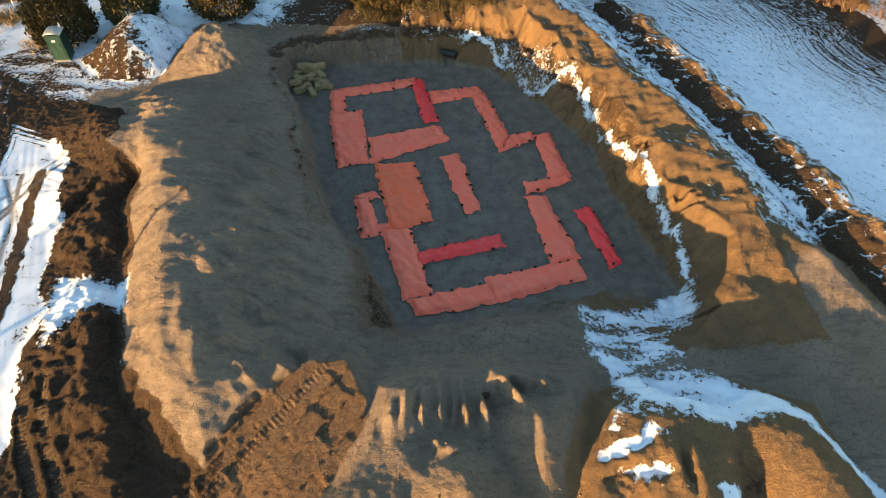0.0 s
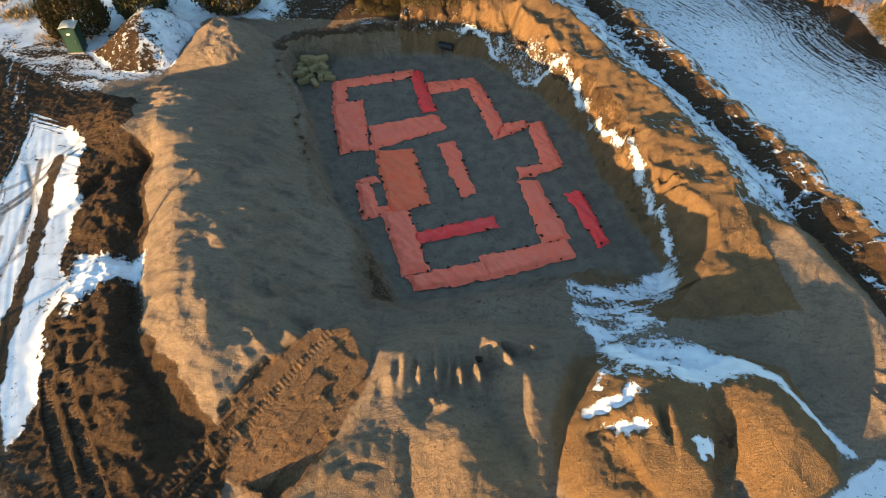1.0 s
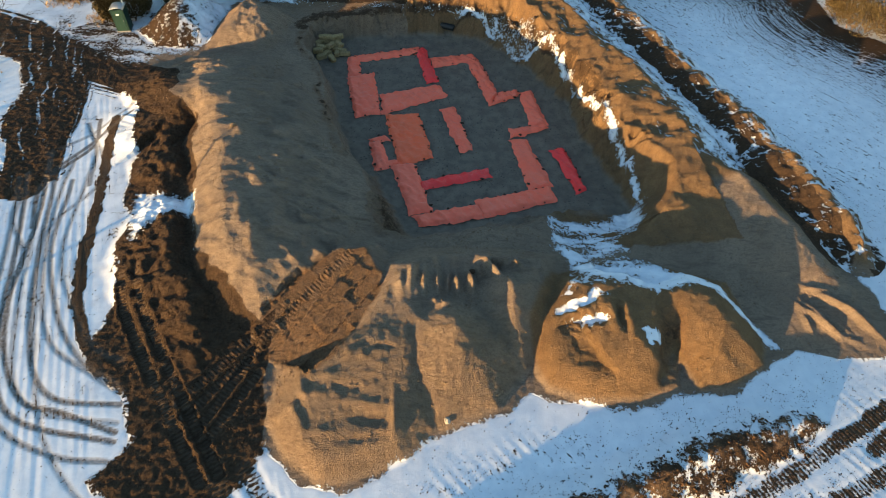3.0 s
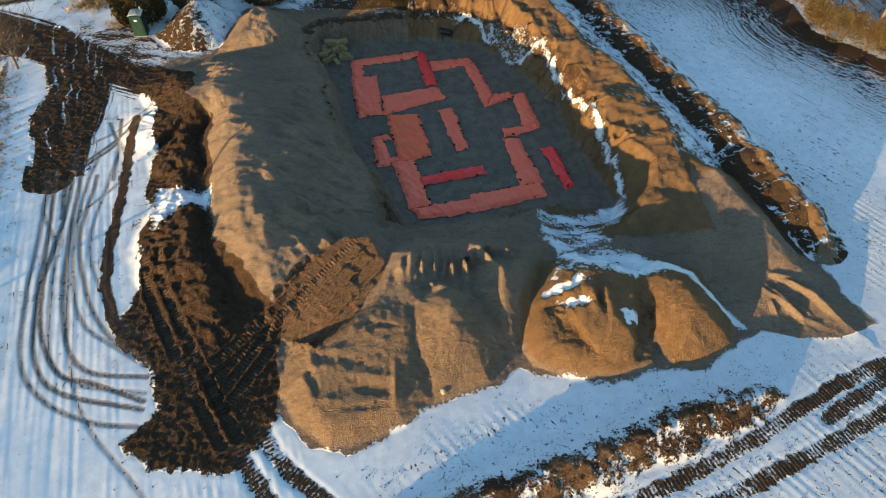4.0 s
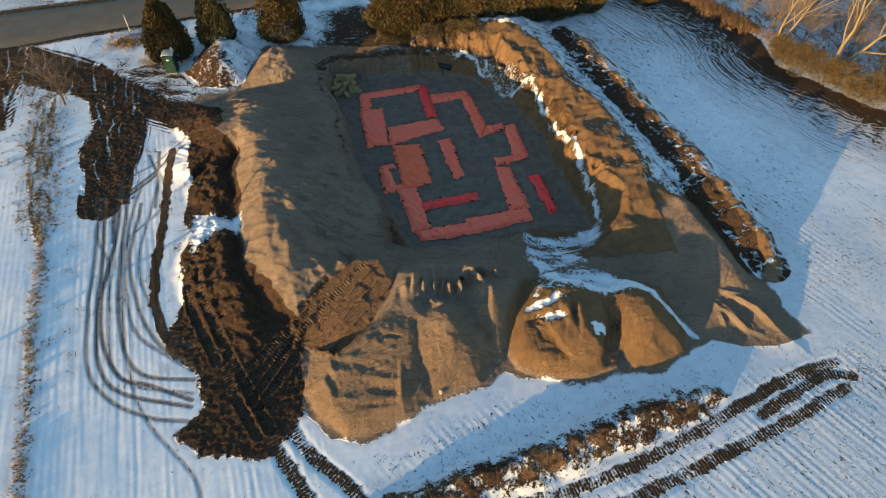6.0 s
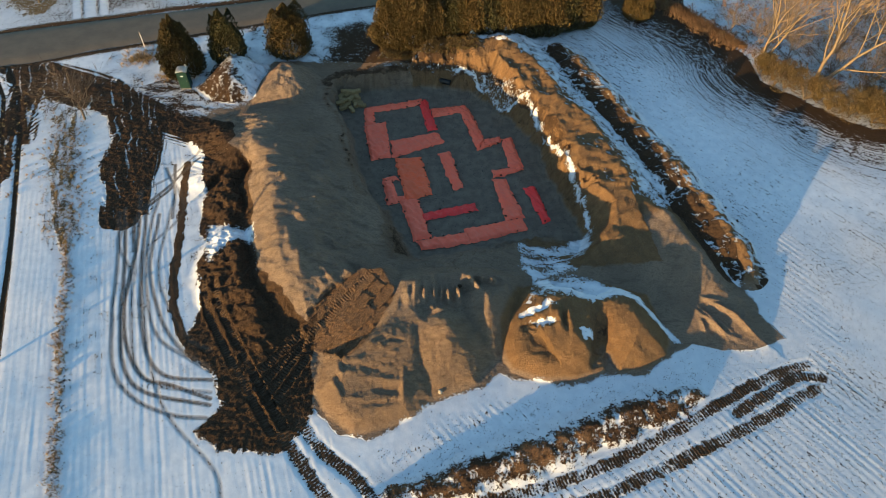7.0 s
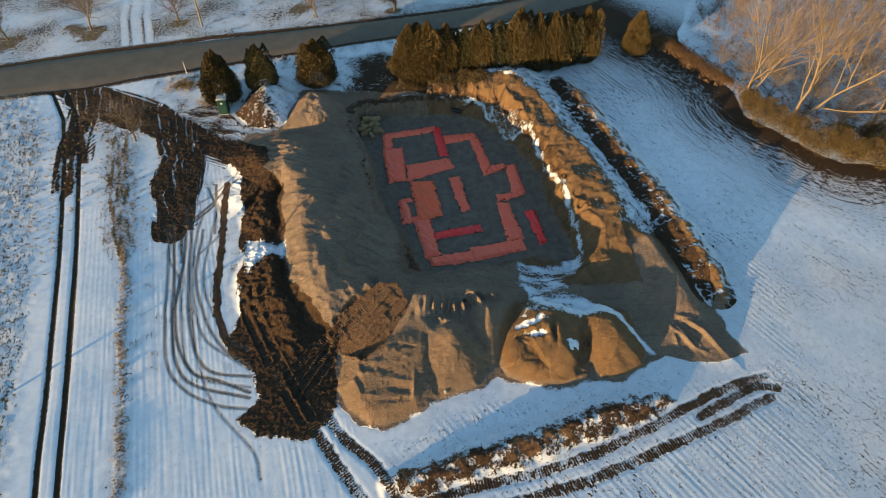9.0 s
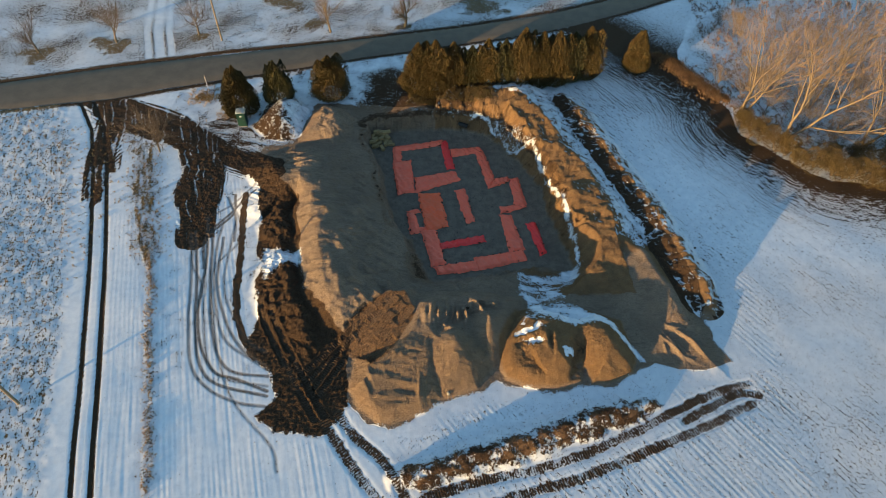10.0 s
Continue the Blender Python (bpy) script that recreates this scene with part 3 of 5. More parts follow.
cap = cap + bump_at(10.2, 9.6, 0.28, 0.30, 0.95, 8) + bump_at(11.15, 9.2, 0.26, 0.26, 1.1, 4) + bump_at(11.6, 7.4, 0.16, 0.22, 1.0, 2) - scoop(10.7, 9.5, 0.25, 0.20, 0.8, 6)
z_b = smin(2.35 * (1 - (1 - np.clip(sdf(0.5 * (X + EX), 0.5 * (Y + EY), HEAP_B) / 4.6, -0.4, 1)) ** 1.9), cap + 0.03 * lump + 0.025 * small_n, 0.25)
gully = np.exp(-(np.clip(abs(X - 13.25 - 0.16 * (Y - 7) + 0.25 * lump) - 0.28, 0, None) / 0.42) ** 2) * step(11.2 - Y + 0.5 * lump, 0, 1.6) * step(Y, 5.6, 6.6)
z_b = z_b - 0.50 * gully * (1 + 0.35 * fine_n) * step(z_b, 0.1, 0.9)
Z = smax(Z, z_b, 0.08)
# the long low eastern mound, with a fan of washed-out ribs at its foot
z_e = ridge(WX, WY, MOUND_E, 0.18, 0.55, 0.6)
rill = fbm((X * 0.9 - Y * 0.45) * 1.6, (X * 0.45 + Y * 0.9) * 0.25, 0.8, 3)
z_e = z_e + 0.05 * lump + 0.05 * rill + bump_at(21.3, 21.9, 0.35, 1.1, 0.7, -40) - bump_at(20.3, 21.7, 0.2, 0.5, 0.9, -35)
for cx, cy, h_, ry, turn in [(22.6, 10.9, 0.30, 1.3, 38), (23.1, 10.6, 0.34, 1.5, 30), (23.6, 10.6, 0.26, 1.0, 46), (24.3, 11.6, 0.34, 1.6, 52), (25.4, 10.4, 0.36, 1.3, 40), (22.2, 10.3, 0.24, 1.0, 10), (24.0, 9.6, 0.24, 1.0, 62), (23.4, 12.6, 0.22, 0.8, 75)]:
    z_e = z_e + bump_at(cx, cy, h_, 0.17, ry, turn)
Z = smax(Z, z_e, 0.3)
z_in = ridge(WX, WY, BERM_IN, 0.15, 0.45, 0.35) + 0.34
Z = smax(Z, z_in + (0.30 * fbm(X, Y, 2.6, 3) + 0.04 * fine_n) * step(z_in, -0.2, 0.8), 0.2)
z_out = ridge(0.5 * (X + WX), 0.5 * (Y + WY), BERM_OUT, 0.42, 0.80, 0.5) + 0.22
lobe_run = near_only(lambda a, b, c: along(a, b, c)[3], X, Y, BERM_OUT, 0.0)
tipped = np.cos(lobe_run * 2 * math.pi / 3.25 + 0.9 * np.sin(lobe_run * 0.41)) * (0.75 + 0.5 * np.sin(lobe_run * 0.83))   # load by load
Z = smax(Z, z_out + (0.20 * tipped + 0.16 * fbm(X, Y, 1.7, 3) + 0.09 * fine_n + 0.04 * small_n) * step(z_out, -0.3, 0.5), 0.15)
Z = smax(Z, smin(0.8 * sdf(EX, EY, DARK_MOUND), 2.3 - 0.22 * np.hypot(X + 22.4, Y - 42.8) + 0.15 * lump, 0.6) + 0.05 * fine_n, 0.15)
Z = smax(Z, smin(0.8 * sdf(EX, EY, SAND_MOUND), 2.2 - 0.25 * np.hypot(X + 17.3, Y - 42.6) + 0.35 * fbm(X, Y, 2.0, 3), 0.5) + 0.03 * fine_n, 0.15)
Z = smax(Z, 0.7 - 0.16 * np.hypot((X + 6) * 0.7, (Y - 47.6) * 1.4) + 0.05 * fine_n, 0.3)
# rough mud with windrows
d_soil = sdf(WX, WY, SOIL_SE)
z_spoil = ridge(WX, WY, SPOIL, 0.55, 0.50, 0.25)
Z = smax(Z, z_spoil, 0.1) + cover_soil(d_soil) * (0.02 + 0.09 * fbm(X, Y, 1.1, 4) + 0.04 * small_n)
WAYS = [[(-49.0, 44.5), (-44.0, 42.0), (-40.0, 40.6), (-35.5, 38.6), (-32.0, 35.6), (-30.2, 31.5), (-29.4, 27.0), (-28.2, 21.0)],
        [(-43.0, 41.0), (-36.0, 39.2), (-30.5, 36.2), (-26.5, 34.3), (-22.0, 32.6), (-20.5, 29.5)],
        [(-45.5, 44.0), (-44.3, 38.5), (-43.0, 33.0), (-41.0, 26.0), (-39.0, 20.5)]]
ways = [near_only(lambda a, b, c: along(a, b, c)[0] * along(a, b, c)[1], X + 0.12 * lump, Y, line, 9.0, reach=5.0) for line in WAYS]
runs = [near_only(lambda a, b, c: along(a, b, c)[3], X, Y, line, 0.0, reach=5.0) for line in WAYS]
streaky = np.full(X.shape, -9.0)
for k, (lat, run_, half) in enumerate(zip(ways, runs, (2.7, 2.3, 1.7))):
    marks = 0.9 * gnoise(lat / 0.34 + 7 * k, run_ / 9.0) + 0.5 * gnoise(lat / 0.16 + 3 * k, run_ / 5.0)   # tyre lines that run with the way
    streaky = np.maximum(streaky, half - abs(lat) + 1.0 * marks * step(abs(lat), 0.2 * half, half))
d_mud = np.maximum.reduce([sdf(WX, WY, MUD_WEST), np.minimum(sdf(EX, EY, DRIVE) + 0.6, streaky), np.where(sdf(EX, EY, DRIVE) > -2.0, streaky - 0.9, -9.0)])
windrow = ridge(WX, WY, [(-19.8, 27.0, 0.4), (-18.8, 24.0, 0.85), (-18.4, 22.0, 0.7), (-18.2, 20.2, 0.1), (-17.4, 18.0, 0.8), (-16.4, 16.0, 1.15), (-15.6, 13.8, 1.2), (-14.4, 12.0, 1.1), (-13.3, 10.0, 0.8), (-12.4, 8.0, 0.45)], 0.36, 0.55, 0.35)
on_wind = step(windrow, 0.0, 0.5)
furl = gnoise((X * 0.5 + Y * 0.87) / 0.55, (X * 0.87 - Y * 0.5) / 2.4)   # claw marks down the heap
Z = smax(Z, windrow + on_wind * (0.12 * fine_n + 0.16 * fbm(X, Y, 1.3, 3) + 0.12 * furl), 0.15)
Z += step(d_mud, -0.4, 0.6) * (0.035 * fine_n + 0.03 * fbm(X, Y, 1.5, 2) + 0.055 * small_n + 0.03 * fbm(X + 3, Y, 0.25, 1))
# the pit
wall = np.clip(1.35 + 0.3 * fbm(X, Y, 2.5, 2) + 1.4 * step(-X, 4, 7) + 0.5 * step(X, 6, 12) * step(Y, 22, 25) - 0.45 * step(-Y, -22, -18), 0.7, 3.0)
z_pit = -2.05 + np.clip(-d_pit - 0.05, 0, None) * wall + 0.03 * fine_n * step(d_pit, -0.2, 0.3) + 0.02 * small_n
z_pit += 0.10 * step(d_pit, -0.4, 0.0) * step(-d_pit, -0.9, -0.1)
d_r, s_r, h_r, _ = along(WX, WY, RAMP)
z_ramp = h_r + np.clip(d_r - 2.0, 0, None) * np.where(((s_r > 0) & (Y < 15.5)) | ((s_r < 0) & (Y > 18.5)), 1.25, 0.6)
cut = smin(z_pit, z_ramp + 0.05 * fine_n + 0.06 * fbm(X * 0.4, Y, 0.9, 2), 0.3)
Z = np.where((d_pit > -8) | (d_r < 8), smin(Z, cut, 0.06), Z)
Z += (0.022 * small_n + 0.012 * fine_n) * step(d_site, -0.5, 0.5) * step(-d_pit, -0.2, 0.3)

# what covers it
def cover(d, soft=0.9):
    return np.clip(0.5 + d / soft, 0, 1)


def smooth_line(line, n=8):
    """Rounds a line of points off."""
    p = [Vector(q[:2]) for q in line]
    p = [2 * p[0] - p[1]] + p + [2 * p[-1] - p[-2]]
    out = []
    for a, b, c, d in zip(p, p[1:], p[2:], p[3:]):
        for k in range(n):
            t = k / n
            q = 0.5 * (2 * b + (c - a) * t + (2 * a - 5 * b + 4 * c - d) * t * t + (3 * b - 3 * c + d - a) * t ** 3)
            out.append((q.x, q.y))
    return out + [tuple(p[-2])]


LOOPS = [smooth_line(q) for q in LOOPS]
PADS = [smooth_line(q, 4) for q in PADS]
d_road = np.minimum(along(X, Y, ROAD_N)[0], along(X, Y, ROAD_S)[0])
north_of = along(X, Y, ROAD_N)[1]
between = (along(X, Y, ROAD_S)[1] < 0) & (north_of > 0)
d_north, d_dark = sdf(WX, WY, NORTH_STRIP), sdf(WX, WY, DARK_MOUND)
d_verge = line_d(WX, WY, VERGE)
d_grove = sdf(WX, WY, GROVE)
# outer bank: dark soil on its west side only, its shade coloured in too
A_mud = np.maximum.reduce([cover(d_mud), cover(d_dark), (0.52 + 0.20 * lump) * cover(d_soil, 0.5), 0.36 * cover(d_north, 2.5), (0.62 + 0.3 * lump) * gully * step(z_b, 0.3, 0.8), 0.9 * cover(1.35 - line_d(X + 1.9, Y, BERM_OUT))])
A_mud = A_mud * (1 - 0.9 * step(z_out, 0.1, 0.5) * step(line_d(X + 1.9, Y, BERM_OUT), 1.2, 1.7))
rim = step(-d_pit, 0.5, 1.0) * step(d_pit, -3.2, -1.6) * step(Z, -0.8, -0.1) * np.maximum(step(Y, 40, 42), step(X, 4, 8) * step(Y, 26, 30))
A_mud = np.maximum(A_mud, 0.55 * rim)
d_toe = np.maximum(step(-X, 5, 7) * step(0.45 - abs(d_pit + 1.25 + 0.4 * lump), 0, 0.4) * (0.75 + 0.6 * fine_n), cover(sdf(EX, EY, [(-4.0, 23.6), (-2.6, 21.4), (-1.4, 18.6), (-1.6, 16.8), (-3.4, 17.2), (-4.0, 20.0)]), 1.5))
A_mud = np.maximum(A_mud, 0.52 * d_toe)
A_snow = np.where(d_site > -8.9, 1 - cover(d_site + 0.25, 0.8), 1.0)
tyre = gnoise((0.94 * X + 0.337 * Y + 0.3 * lump) / 0.33, (0.337 * X - 0.94 * Y) / 5.0)
A_snow = np.minimum(A_snow, 1 - cover(d_mud) * (1 - np.clip(0.62 * step(tyre, 0.0, 0.5), 0, 1) * step(-X, 25, 31)))
roadside = (X > -38) & (X < -5) & (Y > 38)
A_snow = np.where(roadside, np.minimum(A_snow, 0.70 + 0.22 * fbm(X, Y, 1.8, 4)), A_snow)
A_snow = np.minimum(A_snow, 1 - (0.68 + 0.14 * fbm(X, Y, 1.6, 3)) * cover(d_north + 0.6, 3.0))
A_snow = np.minimum(A_snow, 1 - (0.58 + 0.26 * fbm(X, Y, 1.1, 4)) * cover(d_soil + 0.2, 1.4))
A_snow = np.minimum(A_snow, 1 - 0.30 * cover(d_soil + 2.2, 2.5))
A_snow = np.minimum(A_snow, 1 - 0.72 * cover(1.9 - line_d(X + 1.0, Y, BERM_OUT), 1.4))
A_snow = np.maximum(A_snow, (0.84 - 0.30 * step(Y, 13.0, 15.5) + 0.12 * step(Y, 18.0, 19.0) - 0.26 * fbm(X * 0.45 + 0.25 * Y, Y * 1.5, 1.2, 4)) * cover(sdf(WX, WY, SNOW_RAMP) + 0.2, 0.9))
A_snow = np.maximum(A_snow, cover(sdf(EX, EY, SNOW_TRI) + 0.1, 1.5))
A_snow = np.maximum(A_snow, 0.70 * cover(0.24 + 0.14 * fbm(X, Y, 1.2, 3) - line_d(0.5 * (X + EX), 0.5 * (Y + EY), SNOW_EDGE), 0.5))
A_snow = np.maximum(A_snow, (0.44 + 0.18 * lump) * cover(sdf(WX, WY, [(4.0, 45.5), (5.8, 42.0), (7.5, 39.4), (11.0, 39.0), (9.0, 42.0), (6.5, 45.0)]), 1.5))
# lee sides of the banks keep their snow
A_snow = np.maximum(A_snow, (0.66 + 0.30 * fbm(X * 1.3, Y, 1.0, 4)) * step(ridge(X - 1.3, Y, BERM_IN, 2.2, 0.3, 0.2), 0.3, 1.0))
GZ = np.gradient(Z.reshape(len(GY), len(GX)), GY, GX)
away = -(GZ[1] * math.cos(radians(SUN_SHADOW)) + GZ[0] * math.sin(radians(SUN_SHADOW))).ravel()   # + on slopes turned from the sun
on_berm = cover(2.6 - line_d(X, Y, BERM_IN), 1.5)
A_snow = np.where(on_berm > 0.3, np.maximum(np.minimum(A_snow, 0.75), on_berm * np.clip(0.20 + 0.9 * away + 0.30 * fbm(X * 1.2, Y * 0.8, 1.1, 4), 0.0, 0.85)), A_snow)
on_berm = cover(1.8 - line_d(X + 0.4, Y, BERM_OUT), 0.9)
A_snow = np.where(on_berm > 0.4, np.clip(0.42 + 0.40 * away + 0.16 * lump + 0.30 * fbm(X * 0.8, Y * 1.4, 0.8, 3), 0.12, 0.78), A_snow)
A_snow = np.where((line_d(X, Y, BERM_IN) < 5.5) & (line_d(X, Y, BERM_OUT) < 6.0) & (line_d(X, Y, BERM_OUT) > 1.5), np.minimum(A_snow, 0.70 + 0.30 * fbm(X, Y * 1.2, 0.9, 4)), A_snow)
A_snow = np.minimum(A_snow, np.where(d_dark > 0, 0.36 + 0.38 * step(X + Y * 0.6, 0.8, 5.0) + 0.18 * fine_n, 1.0))
A_snow = np.maximum(A_snow, terrace * (0.46 - 0.5 * t_wave + 0.2 * fine_n) * step(Z, 0.8, 1.6))
crest_d = sdf(EX, EY - 0.55 + 0.30 * fbm(X * 1.6, Y * 0.3, 0.9, 3), [(7.9, 10.9), (8.7, 11.3), (9.7, 10.9), (11.0, 10.7), (12.4, 11.0), (13.2, 10.6), (14.4, 11.9), (15.6, 12.1), (16.6, 11.7), (17.7, 10.4), (18.5, 9.2), (19.2, 9.3), (17.4, 12.2), (13.6, 14.0), (10.0, 14.6), (8.4, 13.2)])
A_snow = np.maximum(A_snow, (0.58 + 0.22 * lump + 0.14 * fine_n) * step(crest_d, -0.15, 0.45))
A_snow = np.maximum(A_snow, 0.9 * step(0.55 - np.hypot((X - 12.35) * 0.9, Y - 8.6) + 0.25 * fine_n, -0.1, 0.2))
A_track = np.zeros(X.shape)
for k, line in enumerate(LOOPS):
    d = line_d(X + 0.05 * lump, Y, line, 1.5)
    A_track = np.maximum(A_track, step(0.22 - d, 0, 0.10) * (0.70 + 0.25 * math.sin(2.3 * k)))
    A_snow = np.minimum(A_snow, 1 - 0.40 * cover(0.12 - d, 0.2))
for line in SKID:
    A_snow = np.minimum(A_snow, 1 - cover(0.34 - line_d(EX, EY, line), 0.4))
lane_d, lane_s, _, _ = along(X, Y, LANE)
rut = cover(0.20 - abs(lane_d - 0.78), 0.3)
A_snow = np.minimum(A_snow, 1 - rut)
A_mud = np.maximum(A_mud, rut)
A_tread, A_run = np.zeros(X.shape), np.zeros(X.shape)
def beside(line, reach=2.0):
    """Distance to a line and the length run, near it."""
    return [near_only(lambda a, b, c: along(a, b, c)[k], X, Y, line, far, reach=reach) for k, far in ((0, 9.0), (3, 0.0))]


for line in PADS:
    d, r = beside(line)
    on = 0.6 * step(0.55 - d, 0, 0.2)
    A_tread, A_run = np.maximum(A_tread, on), np.where(on > 0, r, A_run)
    A_snow = np.minimum(A_snow, 1 - (0.56 + 0.16 * lump) * cover(0.50 - line_d(0.5 * (X + EX), 0.5 * (Y + EY), line, 2.0) + 0.10 * fine_n + 0.06 * small_n, 0.4))
    Z -= 0.03 * step(0.7 - d, 0, 0.3)
    A_mud = np.maximum(A_mud, cover(1.2 - d, 0.5))
band = 0.45 * step(0.24 - abs(t_v - 0.9), 0, 0.06) * step(d_doz, -0.5, 0.2) * step(lump + 0.5, 0, 0.3)
A_tread, A_run = np.maximum(A_tread, band), np.where(band > 0, t_u, A_run)
for line in TRACKS:
    d, r = beside(line)
    on = step(0.30 - d, 0, 0.08)
    A_tread, A_run = np.maximum(A_tread, 0.6 * on * (1 - 0.8 * on_doz)), np.where(on > 0, r, A_run)
    Z += (0.07 * np.exp(-((d - 0.42) / 0.10) ** 2) - 0.07 * on + 0.03 * on * np.sin(r * 27.0)) * step(fbm(X, Y, 2.5, 2) + 0.6, 0, 0.3) * (1 - on_doz)
    A_mud = np.maximum(A_mud, on * (X < -8.6))
for line in LOOPS + SKID:
    d = line_d(X, Y, line, 2.0)
    A_mud = np.maximum(A_mud, cover(0.5 - d, 0.5))
    A_tread = np.maximum(A_tread, 0.35 * step(0.35 - d, 0, 0.1))
west = (lane_s > 0) & (Y < 44)
A_grass = 0.62 * step(lane_d, 1.5, 4.0) * west
A_old = step(lane_d, 1.5, 4.0) * west
A_grass = np.maximum(A_grass, cover(0.35 - d_verge, 1.2) * 0.85)
straw_d = line_d(WX, WY, [(-38.5, 35.0), (-35.6, 27.0), (-32.4, 18.6)])
A_grass = np.maximum(A_grass, 0.9 * cover(1.6 - straw_d, 2.0))
A_snow = np.minimum(A_snow, 1 - (0.46 + 0.34 * gnoise((0.94 * X + 0.337 * Y) / 0.5, (0.337 * X - 0.94 * Y) / 2.5)) * cover(1.8 - straw_d, 2.0))
north = np.where((north_of < 0), 1.0, 0.0)
A_grass = np.maximum(A_grass, 0.45 * north)
for cx, cy, r in [(-61.6, 54.0, 4.0), (-51.8, 57.2, 4.5), (-39.5, 60.8, 2.5), (-23.0, 66.0, 3.0), (-8.7, 66.8, 2.0), (-29.0, 72.0, 5.0), (3.0, 74.0, 6.0)]:
    patch = step(1.2 - np.hypot(WX - cx, (WY - cy) * 1.3) / r + 0.45 * fbm(X, Y, 3.0, 4), 0, 0.9)
    A_grass = np.maximum(A_grass, 0.8 * patch)
    A_snow = np.minimum(A_snow, 1 - 0.62 * patch)
A_grass = np.maximum(A_grass, 0.62 * cover(d_grove, 3.0))
A_snow = np.where(west, np.minimum(A_snow, 1 - 0.36 * step(lane_d, 1.2, 4.0) + 0.06 * fbm(X, Y, 5, 3)), A_snow)
A_snow = np.minimum(A_snow, 1 - 0.40 * cover(0.9 - d_verge, 2.0) - 0.1 * step(lump, 0.2, 0.6) * cover(2.0 - d_verge, 2.0))
A_snow = np.minimum(A_snow, 1 - 0.38 * cover(d_grove, 3.0) + 0.1 * lump)
A_snow = np.where(north > 0, np.minimum(A_snow, 0.60 + 0.16 * fbm(X, Y, 7, 4)), A_snow)
d_entry = line_d(X, Y, [(-43.0, 53.5), (-46.5, 62.0), (-49.0, 71.0), (-51.5, 80.0)])
A_snow = np.where(north > 0, np.maximum(A_snow, 0.95 * cover(2.2 - d_entry, 0.8) - 0.5 * cover(0.3 - abs(d_entry - 0.9), 0.3)), A_snow)
A_snow = np.where(d_road < 0.8, np.minimum(A_snow, 0.2 + d_road * 0.6), A_snow)
far_field = step(X - (24 - (Y - 20) * 0.35), 0, 3) * (d_grove < 0)
g_d, _, _, g_run = along(X, Y, [(20.0, 70.0)] + GROVE[1:10] + [(62.0, 35.3), (120.0, 36.0)])
bend = step(14.0 - g_d, 0, 8) * (X > 15)
row_v, row_u = 0.777 * X + 0.63 * Y, 0.63 * X - 0.777 * Y
A_across = np.where(X < -20, 0.94 * X + 0.337 * Y, row_v * (1 - bend) + (60.0 - g_d) * bend) + 0.10 * lump
A_length = np.where(X < -20, 0.337 * X - 0.94 * Y, row_u * (1 - bend) + g_run * bend)
# less snow by the thicket bares dark soil, which also paints its shaded band
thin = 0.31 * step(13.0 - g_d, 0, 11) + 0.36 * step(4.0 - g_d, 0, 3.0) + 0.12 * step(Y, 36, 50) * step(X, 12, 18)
# lower values to the south-east also tone the sunlit snow down by colour
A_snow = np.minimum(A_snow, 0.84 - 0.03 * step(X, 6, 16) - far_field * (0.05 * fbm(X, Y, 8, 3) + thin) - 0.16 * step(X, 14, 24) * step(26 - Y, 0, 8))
A_mud = np.maximum(A_mud, (d_site < -1.0) * (d_soil < 0.2) * (z_out < 0.1) * 0.9)
A_snow = np.minimum(A_snow, np.where(sdf(X, Y, [(-33.0, 40.5), (-29.0, 43.0), (-25.0, 38.5), (-20.0, 38.5), (-23.0, 34.5), (-28.5, 34.0), (-31.0, 37.0)]) > 0, 0.52 + 0.25 * fbm(X * 0.5, Y * 1.2, 1.6, 3), 1.0))
# the same darker tint, for the blue shade on the snow below the heaps
A_snow = np.where((X > -2) & (X < 34) & (Y < 9) & (d_site < 0), np.minimum(A_snow, 0.78 - 0.06 * step(X, 5, 20)), A_snow)
A_row_w = ((X < -10) & (lane_s < 0) & (Y < 24)) * step(-d_mud, 0.3, 1.5) * 0.55 * step(d_verge, 0.5, 1.5)
A_row_e = ((X > -8) & (Y < 60) & (north < 0.5)) * step(-d_site, 1.0, 3.0) * step(-d_soil, 0.5, 2.0) * step(X, -8, 2)
# furrows under the snow, in straight rows
furrow_w = (np.sin((0.94 * X + 0.337 * Y + 0.05 * lump) * 13.0) * 0.003 + 0.006 * gnoise((0.94 * X + 0.337 * Y) / 0.8, (0.337 * X - 0.94 * Y) / 14.0) + 0.011 * gnoise((0.94 * X + 0.337 * Y) / 0.30, (0.337 * X - 0.94 * Y) / 6.0)) * np.where((X > -31) & (Y > -7), 1, 0)
Z += furrow_w * step(-d_site, 0.3, 1.5) * step(-d_mud, 0.2, 1.0) * ((X < -6) & (lane_s < 0) & (Y < 36))
furrow_e = (np.sin((row_v + 0.05 * lump) * 11.0) * 0.005 + 0.009 * gnoise(row_v / 0.30, row_u / 6.0)) * np.where((X < 33) & (Y > -7), 1, 0)
Z += furrow_e * A_row_e
Z += 0.045 * fbm(X, Y * 0.7, 0.9, 3) * A_old
A_calm = step(X, 14, 24) * step(26 - Y, 0, 8) * (d_grove < 0)
A_brown_soil = np.maximum.reduce([0.95 * on_doz, cover(d_soil, 0.5), gully * step(z_b, 0.3, 0.8), 0.75 * d_toe, 0.5 * cover(d_north, 2.5), 0.45 * step(z_in, 0.2, 0.8) * step(lump, -0.3, 0.5)])
A_snow = np.where((X > -29) & (X < -17) & (Y > 4) & (Y < 31), np.minimum(A_snow, 0.80 + 0.20 * fbm(X, Y, 1.6, 3)), A_snow)
A_pit = step(-Z, 1.55, 1.95)
